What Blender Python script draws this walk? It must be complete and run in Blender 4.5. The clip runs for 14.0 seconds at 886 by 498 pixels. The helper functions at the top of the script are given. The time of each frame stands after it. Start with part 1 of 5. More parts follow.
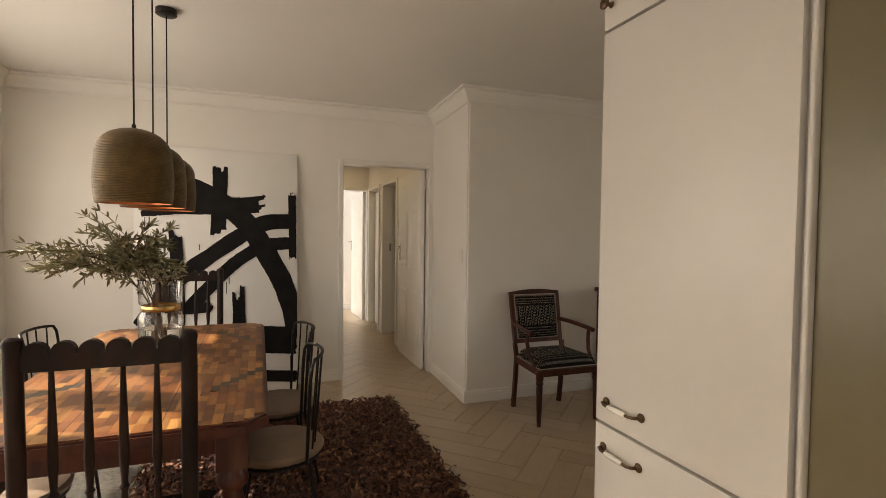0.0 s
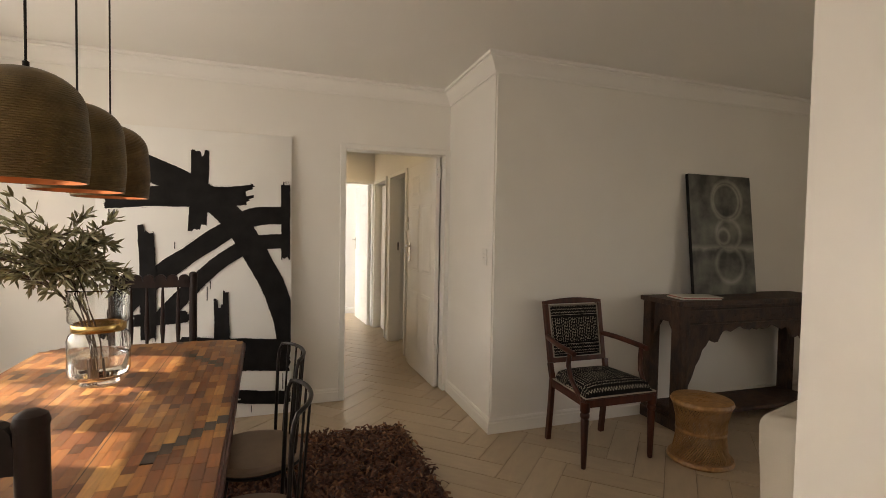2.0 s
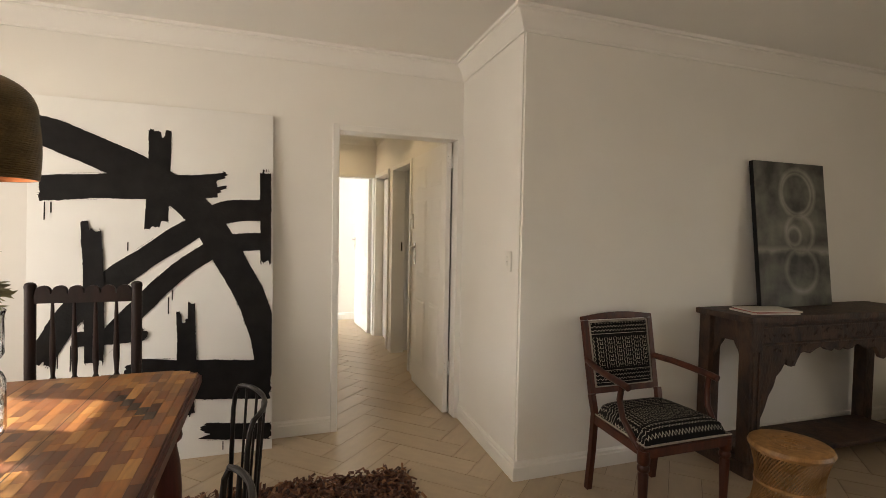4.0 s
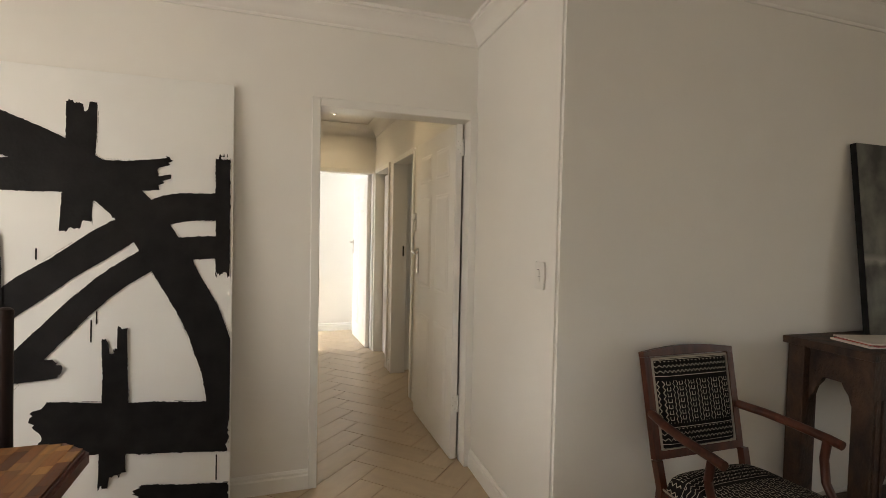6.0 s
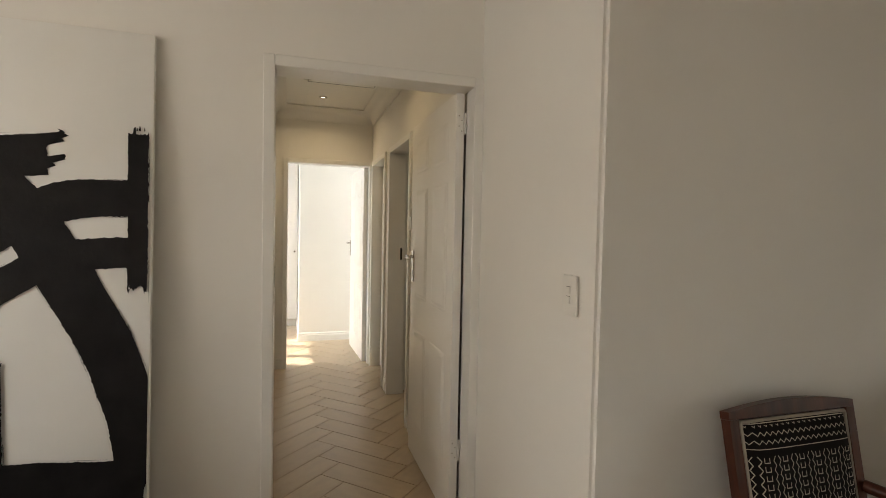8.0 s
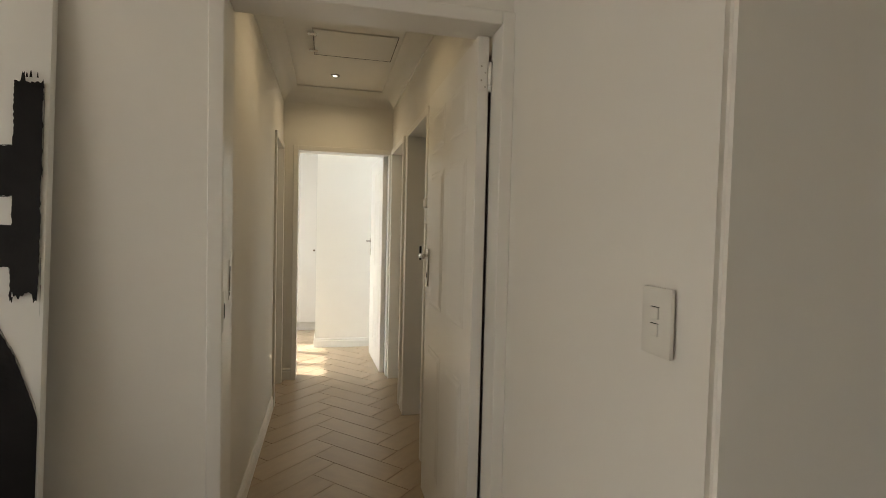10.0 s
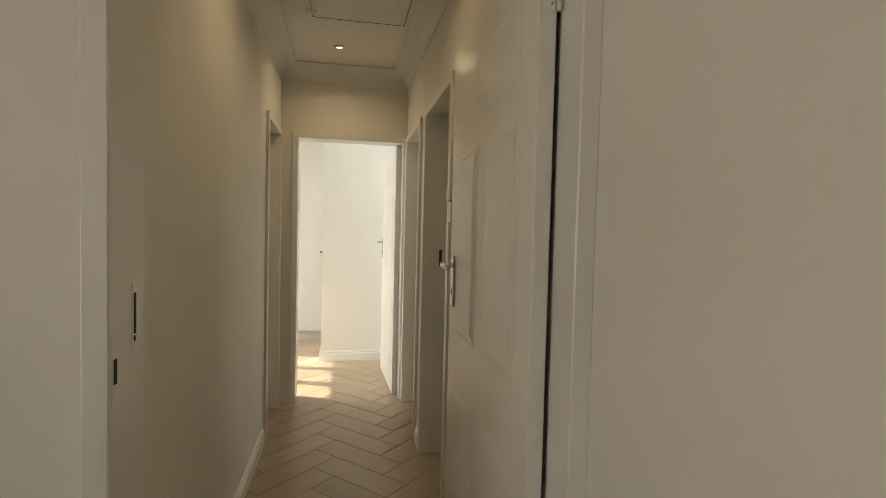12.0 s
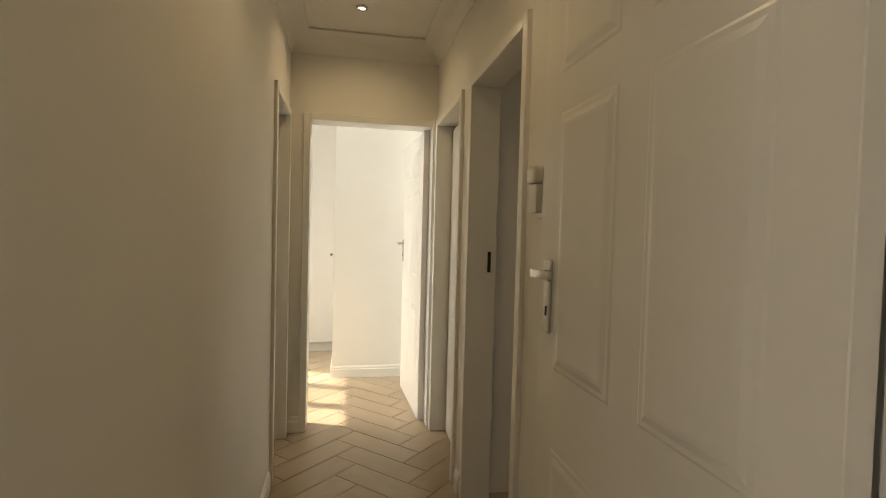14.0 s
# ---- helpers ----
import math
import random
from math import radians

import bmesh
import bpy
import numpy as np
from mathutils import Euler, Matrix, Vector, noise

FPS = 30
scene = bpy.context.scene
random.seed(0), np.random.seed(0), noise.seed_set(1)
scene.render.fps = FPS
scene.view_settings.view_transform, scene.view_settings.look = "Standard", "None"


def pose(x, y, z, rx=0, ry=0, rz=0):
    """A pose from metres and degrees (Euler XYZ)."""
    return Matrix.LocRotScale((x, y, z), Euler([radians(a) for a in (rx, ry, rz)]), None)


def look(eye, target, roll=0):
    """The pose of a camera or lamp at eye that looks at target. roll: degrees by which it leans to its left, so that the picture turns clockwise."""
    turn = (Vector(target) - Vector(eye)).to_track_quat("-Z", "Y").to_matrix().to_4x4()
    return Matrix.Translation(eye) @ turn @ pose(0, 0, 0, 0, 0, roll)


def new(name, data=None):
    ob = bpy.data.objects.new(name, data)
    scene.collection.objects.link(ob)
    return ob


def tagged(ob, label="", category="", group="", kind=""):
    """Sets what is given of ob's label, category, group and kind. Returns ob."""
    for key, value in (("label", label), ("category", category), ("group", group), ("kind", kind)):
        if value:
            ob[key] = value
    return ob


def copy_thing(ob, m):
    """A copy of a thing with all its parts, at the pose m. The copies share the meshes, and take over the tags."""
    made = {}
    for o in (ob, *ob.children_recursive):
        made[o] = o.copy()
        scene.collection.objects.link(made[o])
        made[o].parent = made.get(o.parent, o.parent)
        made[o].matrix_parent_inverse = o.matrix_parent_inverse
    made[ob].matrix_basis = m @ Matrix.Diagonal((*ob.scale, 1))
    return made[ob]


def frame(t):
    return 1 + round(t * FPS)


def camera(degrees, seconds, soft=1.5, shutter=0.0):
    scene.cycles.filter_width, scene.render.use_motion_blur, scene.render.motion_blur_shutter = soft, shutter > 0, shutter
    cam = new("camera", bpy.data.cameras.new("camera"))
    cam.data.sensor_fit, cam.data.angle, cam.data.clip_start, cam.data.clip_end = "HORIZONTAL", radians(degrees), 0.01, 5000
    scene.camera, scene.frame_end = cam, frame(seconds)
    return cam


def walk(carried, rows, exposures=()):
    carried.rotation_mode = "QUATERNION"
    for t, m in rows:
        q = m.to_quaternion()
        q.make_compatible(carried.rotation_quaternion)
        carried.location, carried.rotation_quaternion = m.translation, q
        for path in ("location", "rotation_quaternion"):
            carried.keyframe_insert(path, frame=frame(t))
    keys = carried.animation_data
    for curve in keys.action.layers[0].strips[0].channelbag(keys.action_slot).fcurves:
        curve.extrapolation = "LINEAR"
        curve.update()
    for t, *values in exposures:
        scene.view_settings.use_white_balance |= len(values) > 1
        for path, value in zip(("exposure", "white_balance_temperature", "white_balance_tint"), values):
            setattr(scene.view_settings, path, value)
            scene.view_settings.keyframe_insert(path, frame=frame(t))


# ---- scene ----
cam = camera(83.6, 14.0, 0.85)
PATH = [
    (0, (0.136, 0.275, 1.4), (0.833, 2.148, 1.334), 0.7),
    (0.5, (0.173, 0.421, 1.396), (0.857, 2.299, 1.326), 0.7),
    (1, (0.198, 0.613, 1.401), (0.875, 2.493, 1.328), 0.9),
    (1.5, (0.22, 0.778, 1.403), (0.896, 2.658, 1.33), 0.9),
    (2, (0.262, 0.941, 1.388), (0.942, 2.82, 1.315), 1.0),
    (2.5, (0.329, 1.115, 1.384), (1.006, 2.996, 1.315), 1.0),
    (3, (0.361, 1.271, 1.383), (1.035, 3.153, 1.308), 1.0),
    (5.5, (0.599, 2.087, 1.373), (1.246, 3.978, 1.302), 1.2),
    (6, (0.66, 2.262, 1.387), (1.3, 4.155, 1.317), 1.2),
    (6.5, (0.704, 2.416, 1.382), (1.343, 4.31, 1.311), 1.2),
    (7, (0.782, 2.564, 1.396), (1.412, 4.46, 1.322), 1.2),
    (9.5, (1.131, 3.249, 1.36), (1.62, 5.187, 1.292), 1.3),
    (10, (1.178, 3.387, 1.353), (1.63, 5.334, 1.281), 1.4),
    (10.5, (1.204, 3.566, 1.366), (1.631, 5.518, 1.289), 1.4),
    (11, (1.218, 3.712, 1.37), (1.634, 5.667, 1.293), 1.4),
    (11.5, (1.231, 3.87, 1.363), (1.638, 5.827, 1.287), 1.4),
    (12, (1.265, 4.018, 1.359), (1.657, 5.978, 1.282), 1.4),
    (12.5, (1.25, 4.168, 1.352), (1.633, 6.129, 1.276), 1.5),
    (13, (1.227, 4.319, 1.368), (1.599, 6.282, 1.289), 1.4),
    (13.5, (1.186, 4.454, 1.337), (1.565, 6.416, 1.269), 1.5),
    (14, (1.151, 4.623, 1.325), (1.536, 6.584, 1.26), 1.5),
]
EXPOSURES = [(0, 1.49, 7300, 17), (1.0, 1.42, 7100, 16), (1.5, 1.52, 7100, 16), (2.3, 1.82, 7050, 16), (3, 2.02, 7100, 16), (5.5, 1.85, 6700, 13), (7, 1.72, 6700, 13), (9.5, 1.49, 6700, 11), (11, 1.28, 6880, 10), (12.5, 1.31, 7100, 11), (14, 1.39, 7450, 11)]
walk(cam, [(t, look(eye, target, roll)) for t, eye, target, roll in PATH], EXPOSURES)

# ---- light ----
SUN_DIR = Vector((0.93 * math.cos(radians(34)), -0.37 * math.cos(radians(34)), -math.sin(radians(34)))).normalized()
world = bpy.data.worlds.new("sky")
scene.world = world
world.use_nodes = True
wn = world.node_tree
sky = wn.nodes.new("ShaderNodeTexSky")
sky.sky_type, sky.sun_disc = "NISHITA", False
sky.sun_elevation, sky.sun_rotation = radians(34), math.atan2(-SUN_DIR.x, -SUN_DIR.y)
wn.nodes["Background"].inputs[1].default_value = 0.12
wn.links.new(sky.outputs[0], wn.nodes["Background"].inputs[0])
sun = new("sun", bpy.data.lights.new("sun", "SUN"))
sun.data.energy, sun.data.angle, sun.data.color = 4.2, radians(0.6), (1.0, 0.94, 0.83)
sun.matrix_world = look(Vector((-8, 6, 6)), Vector((-8, 6, 6)) + SUN_DIR)


def window_light(name, x, y, z, sx, sy, watts, aim, colour=(1.0, 0.95, 0.87)):
    lamp = new(name, bpy.data.lights.new(name, "AREA"))
    lamp.data.shape, lamp.data.size, lamp.data.size_y = "RECTANGLE", sx, sy
    lamp.data.energy, lamp.data.color = watts, colour
    lamp.matrix_world = look((x, y, z), (x + aim[0], y + aim[1], z + aim[2]))
    return lamp


window_light("dining_window_sky", -1.70, 2.97, 1.46, 2.65, 1.15, 10.3, (1, 0, -0.1))
window_light("bedroom_window_sky", -1.70, 9.3, 1.53, 1.5, 1.3, 22, (1, 0, -0.1), (0.82, 0.91, 1.0))
# kitchen: fill lamp in an assumed, unseen window, added to brighten the door side
window_light("kitchen_fill", -1.70, -1.1, 1.5, 1.5, 1.0, 4.5, (1, 0.8, -0.05))
window_light("sitting_window_sky", 5.15, 0.9, 1.4, 2.4, 1.5, 3.0, (-1, 0.25, -0.05), (1.0, 0.88, 0.70))
# side room: weak fill lamp with an invented window, so the doorway isn't black
window_light("east_room_fill", 5.15, 6.35, 1.5, 0.9, 1.1, 1.8, (-1, 0.0, -0.05), (1.0, 0.88, 0.68))
# the beam at y 6.02 is unseen, assumed from the warm near wall
for y, watts in ((7.47, 3.4), (6.02, 3.4)):
    bulb = new("downlight_beam", bpy.data.lights.new("downlight_beam", "SPOT"))
    bulb.data.energy, bulb.data.color, bulb.data.spot_size, bulb.data.spot_blend, bulb.data.shadow_soft_size = watts, (1.0, 0.77, 0.45), radians(164), 1.0, 0.03
    bulb.matrix_world = look((1.213, y, 2.547), (1.213, y - 0.02, 0))
# fill lamp added in an unseen east opening to brighten the bedroom stub wall
window_light("bedroom_east_fill", 4.12, 8.6, 1.5, 0.8, 1.2, 24, (-1, 0.35, -0.05), (0.82, 0.91, 1.0))


# ---- materials ----
def material(name):
    m = bpy.data.materials.new(name)
    m.use_nodes = True
    return m, m.node_tree, m.node_tree.nodes["Principled BSDF"]


def node(nt, kind, **sets):
    n = nt.nodes.new(kind)
    for k, v in sets.items():
        if k in n.inputs:
            n.inputs[k].default_value = v
    return n


def ramp(nt, fac, stops):
    r = nt.nodes.new("ShaderNodeValToRGB")
    while len(r.color_ramp.elements) < len(stops):
        r.color_ramp.elements.new(0.5)
    for e, (p, c) in zip(r.color_ramp.elements, stops):
        e.position, e.color = p, (*c, 1)
    nt.links.new(fac, r.inputs[0])
    return r


def coords(nt, scale=(1, 1, 1), kind="Object"):
    tc, mp = nt.nodes.new("ShaderNodeTexCoord"), nt.nodes.new("ShaderNodeMapping")
    mp.inputs["Scale"].default_value = scale
    nt.links.new(tc.outputs[kind], mp.inputs[0])
    return mp.outputs[0]


def bump(nt, height, strength, distance, bsdf):
    b = nt.nodes.new("ShaderNodeBump")
    b.inputs["Strength"].default_value, b.inputs["Distance"].default_value = strength, distance
    nt.links.new(height, b.inputs["Height"])
    nt.links.new(b.outputs[0], bsdf.inputs["Normal"])


def plain(name, colour, rough=0.5, metal=0.0, vary=0.08, scale=6.0, grain=180.0, relief=0.05, coat=0.0):
    """A surface of one colour with soft stains, fine grain and uneven gloss."""
    m, nt, b = material(name)
    v = coords(nt)
    n1, n2 = node(nt, "ShaderNodeTexNoise", Scale=scale, Detail=5.0), node(nt, "ShaderNodeTexNoise", Scale=grain, Detail=3.0)
    nt.links.new(v, n1.inputs["Vector"]), nt.links.new(v, n2.inputs["Vector"])
    lo, hi = [c * (1 - vary) for c in colour], [min(1, c * (1 + vary)) for c in colour]
    r = ramp(nt, n1.outputs["Fac"], ((0.3, lo), (0.7, hi)))
    nt.links.new(r.outputs[0], b.inputs["Base Color"])
    mr = node(nt, "ShaderNodeMapRange", **{"To Min": max(0.02, rough - 0.08), "To Max": min(1, rough + 0.08)})
    nt.links.new(n1.outputs["Fac"], mr.inputs[0])
    nt.links.new(mr.outputs[0], b.inputs["Roughness"])
    b.inputs["Metallic"].default_value, b.inputs["Coat Weight"].default_value = metal, coat
    if relief:
        bump(nt, n2.outputs["Fac"], relief, 0.002, b)
    return m


def wood(name, dark, light, rough=0.45, along=(1, 1, 0.12), scale=14.0, coat=0.0, relief=0.15):
    m, nt, b = material(name)
    v = coords(nt, along)
    wv, n1 = node(nt, "ShaderNodeTexNoise", Scale=scale, Detail=6.0, Distortion=0.8), node(nt, "ShaderNodeTexNoise", Scale=scale * 7, Detail=3.0)
    nt.links.new(v, wv.inputs["Vector"]), nt.links.new(v, n1.inputs["Vector"])
    r = ramp(nt, wv.outputs["Fac"], ((0.3, dark), (0.7, light)))
    mix = node(nt, "ShaderNodeMix")
    mix.data_type, mix.blend_type = "RGBA", "MULTIPLY"
    mix.inputs[0].default_value = 0.5
    g = ramp(nt, n1.outputs["Fac"], ((0.3, (0.6, 0.6, 0.6)), (0.7, (1, 1, 1))))
    nt.links.new(r.outputs[0], mix.inputs[6]), nt.links.new(g.outputs[0], mix.inputs[7])
    nt.links.new(mix.outputs[2], b.inputs["Base Color"])
    b.inputs["Roughness"].default_value, b.inputs["Coat Weight"].default_value = rough, coat
    bump(nt, n1.outputs["Fac"], relief, 0.002 if relief < 0.5 else 0.006, b)
    return m


def pieces(name, stops, rough, island, grain_scale=(3, 18, 18), amount=0.35, coat=0.0, relief=0.1):
    """Colour picked piece by piece, with grain over it."""
    m, nt, b = material(name)
    if island:
        src = nt.nodes.new("ShaderNodeNewGeometry").outputs["Random Per Island"]
    else:
        src = nt.nodes.new("ShaderNodeObjectInfo").outputs["Random"]
    r = ramp(nt, src, stops)
    v = coords(nt, grain_scale)
    n1 = node(nt, "ShaderNodeTexNoise", Scale=4.0, Detail=7.0, Distortion=0.6)
    nt.links.new(v, n1.inputs["Vector"])
    g = ramp(nt, n1.outputs["Fac"], ((0.25, (1 - amount,) * 3), (0.75, (1, 1, 1))))
    mix = node(nt, "ShaderNodeMix")
    mix.data_type, mix.blend_type = "RGBA", "MULTIPLY"
    mix.inputs[0].default_value = 1.0
    nt.links.new(r.outputs[0], mix.inputs[6]), nt.links.new(g.outputs[0], mix.inputs[7])
    nt.links.new(mix.outputs[2], b.inputs["Base Color"])
    mr = node(nt, "ShaderNodeMapRange", **{"To Min": rough - 0.1, "To Max": rough + 0.12})
    nt.links.new(n1.outputs["Fac"], mr.inputs[0])
    nt.links.new(mr.outputs[0], b.inputs["Roughness"])
    b.inputs["Coat Weight"].default_value = coat
    bump(nt, n1.outputs["Fac"], relief, 0.002, b)
    return m


WALL = plain("wall_paint", (0.78, 0.755, 0.70), 0.75, vary=0.025, scale=1.5, grain=90, relief=0.10)
CEIL = plain("ceiling_paint", (0.80, 0.78, 0.73), 0.85, vary=0.02, scale=1.2, grain=70, relief=0.06)
GLOSS_WHITE = plain("gloss_enamel", (0.78, 0.76, 0.71), 0.32, vary=0.02, scale=3, grain=40, relief=0.06)
CUPBOARD = plain("cupboard_enamel", (0.60, 0.575, 0.53), 0.38, vary=0.02, scale=2, grain=60, relief=0.04)
FRIDGE = plain("olive_lacquer", (0.145, 0.122, 0.066), 0.35, vary=0.05, scale=3, grain=90, relief=0.03)
GROUT = plain("grout", (0.26, 0.205, 0.15), 0.9, vary=0.2, scale=20)
TILE_STOPS = ((0.0, (0.40, 0.305, 0.200)), (0.35, (0.465, 0.362, 0.248)), (0.7, (0.425, 0.328, 0.222)), (1.0, (0.495, 0.392, 0.275)))
TILE = pieces("wood_look_tile", TILE_STOPS, 0.33, False, (1.6, 5, 1), 0.17, relief=0.05)
TILE_FAR = pieces("wood_look_tile_far", TILE_STOPS, 0.33, True, (2.2, 2.2, 1), 0.17, relief=0.05)
BLOCK_STOPS = ((0.0, (0.055, 0.017, 0.006)), (0.2, (0.18, 0.058, 0.016)), (0.4, (0.30, 0.120, 0.029)), (0.6, (0.13, 0.041, 0.012)), (0.8, (0.42, 0.21, 0.060)), (1.0, (0.095, 0.028, 0.009)))
BLOCK = pieces("inlay_block", BLOCK_STOPS, 0.44, False, (10, 1.2, 4), 0.5, coat=0.08)
BLOCK_FAR = pieces("inlay_block_rest", BLOCK_STOPS, 0.44, True, (14, 2, 4), 0.5, coat=0.08)
for blk_ in (BLOCK, BLOCK_FAR):
    blk_.node_tree.nodes["Principled BSDF"].inputs["Specular IOR Level"].default_value = 0.32
BLOCK_DARK = wood("inlay_ebony", (0.010, 0.007, 0.006), (0.026, 0.016, 0.010), 0.45, (10, 1.2, 4), 4, coat=0.08)
RED_WOOD = wood("red_stained_wood", (0.046, 0.008, 0.004), (0.12, 0.023, 0.009), 0.45, coat=0.1)
DARK_WOOD = wood("ebonised_wood", (0.009, 0.0035, 0.0025), (0.028, 0.0105, 0.0065), 0.55)
DARK_WOOD.node_tree.nodes["Principled BSDF"].inputs["Specular IOR Level"].default_value = 0.3
CHAIR_WOOD = wood("mahogany", (0.032, 0.009, 0.0045), (0.095, 0.025, 0.011), 0.42)
CHAIR_WOOD.node_tree.nodes["Principled BSDF"].inputs["Specular IOR Level"].default_value = 0.28
CONSOLE_WOOD = wood("weathered_carved_wood", (0.010, 0.0045, 0.003), (0.082, 0.038, 0.018), 0.62, (1, 1, 0.5), 11, relief=0.9)
CANE = wood("bamboo_cane", (0.25, 0.12, 0.036), (0.47, 0.25, 0.085), 0.42, (1, 1, 0.3), 30)
BLACK_WIRE = plain("black_wire", (0.014, 0.011, 0.010), 0.4, metal=0.6, vary=0.2)
SEAT_LEATHER = plain("taupe_leather", (0.24, 0.17, 0.12), 0.55, vary=0.15, scale=9, grain=240, relief=0.2)
SEAT_LINEN = plain("cream_seat_linen", (0.55, 0.49, 0.40), 0.85, vary=0.1, scale=9, grain=400, relief=0.25)
PIPING = plain("grey_piping", (0.30, 0.265, 0.22), 0.85, vary=0.1)
CANVAS = plain("primed_canvas", (0.80, 0.79, 0.75), 0.7, vary=0.03, scale=2.5, grain=260, relief=0.15)
BLACK_PAINT = plain("black_acrylic", (0.009, 0.008, 0.008), 0.6, vary=0.5, scale=9, grain=70, relief=0.5)
BLACK_PAINT.node_tree.nodes["Principled BSDF"].inputs["Specular IOR Level"].default_value = 0.15
BRASS = plain("brass", (0.62, 0.42, 0.16), 0.28, metal=1.0, vary=0.1)
BRONZE = plain("antique_bronze", (0.12, 0.075, 0.04), 0.38, metal=0.9, vary=0.3, scale=40)
CHROME = plain("satin_chrome", (0.62, 0.60, 0.56), 0.25, metal=1.0, vary=0.05)
PORCELAIN = plain("porcelain", (0.80, 0.78, 0.70), 0.15, vary=0.02, coat=0.5)
ROPE = plain("olive_brass_rope", (0.115, 0.073, 0.027), 0.45, metal=0.35, vary=0.35, scale=22, grain=160, relief=0.4)
COPPER = plain("copper_lining", (0.56, 0.19, 0.07), 0.35, metal=0.85, vary=0.1)
LEAF = plain("olive_leaf", (0.20, 0.185, 0.09), 0.45, vary=0.4, scale=25, grain=300, relief=0.1)
TWIG = plain("olive_twig", (0.07, 0.045, 0.028), 0.8, vary=0.3, scale=40)
SOFA = plain("cream_slipcover", (0.50, 0.45, 0.37), 0.9, vary=0.05, scale=4, grain=350, relief=0.3)
GREY_RUG = plain("grey_flatweave", (0.16, 0.145, 0.125), 0.95, vary=0.35, scale=60, grain=200, relief=0.6)
RUG_BACK = plain("rug_backing", (0.05, 0.022, 0.014), 0.95, vary=0.3, scale=30)
PAPER = plain("magazine_paper", (0.62, 0.58, 0.52), 0.5, vary=0.1)
RED_COVER = plain("red_cover", (0.35, 0.05, 0.04), 0.4, vary=0.1)
PLASTIC = plain("white_plastic", (0.74, 0.72, 0.66), 0.3, vary=0.02)
# near-black for dark parts and seams, and for shade painted in slots and gaps
DARK_PARTS_AND_SHADE = plain("dark_parts_and_shade", (0.012, 0.010, 0.008), 0.7, vary=0.2)
WICKER = wood("brown_wicker", (0.06, 0.028, 0.012), (0.16, 0.08, 0.032), 0.6, (1, 1, 4), 30)
DRIED = plain("dried_pods", (0.13, 0.07, 0.04), 0.85, vary=0.45, scale=30)


def shag():
    m, nt, b = material("leather_shag")
    g = nt.nodes.new("ShaderNodeNewGeometry")
    r = ramp(nt, g.outputs["Random Per Island"], ((0.0, (0.040, 0.013, 0.008)), (0.5, (0.105, 0.037, 0.019)), (0.85, (0.18, 0.072, 0.034)), (1.0, (0.32, 0.16, 0.075))))
    nt.links.new(r.outputs[0], b.inputs["Base Color"])
    b.inputs["Roughness"].default_value = 0.6
    return m


SHAG = shag()


def glass(name, tint=(1, 1, 1), rough=0.0):
    m, nt, b = material(name)
    b.inputs["Base Color"].default_value = (*tint, 1)
    b.inputs["Transmission Weight"].default_value, b.inputs["Roughness"].default_value, b.inputs["IOR"].default_value = 1.0, rough, 1.45
    return m


GLASS, WATER = glass("clear_glass", (0.97, 0.98, 0.97)), glass("water", (0.97, 0.97, 0.95))
WATER.node_tree.nodes["Principled BSDF"].inputs["IOR"].default_value = 1.33


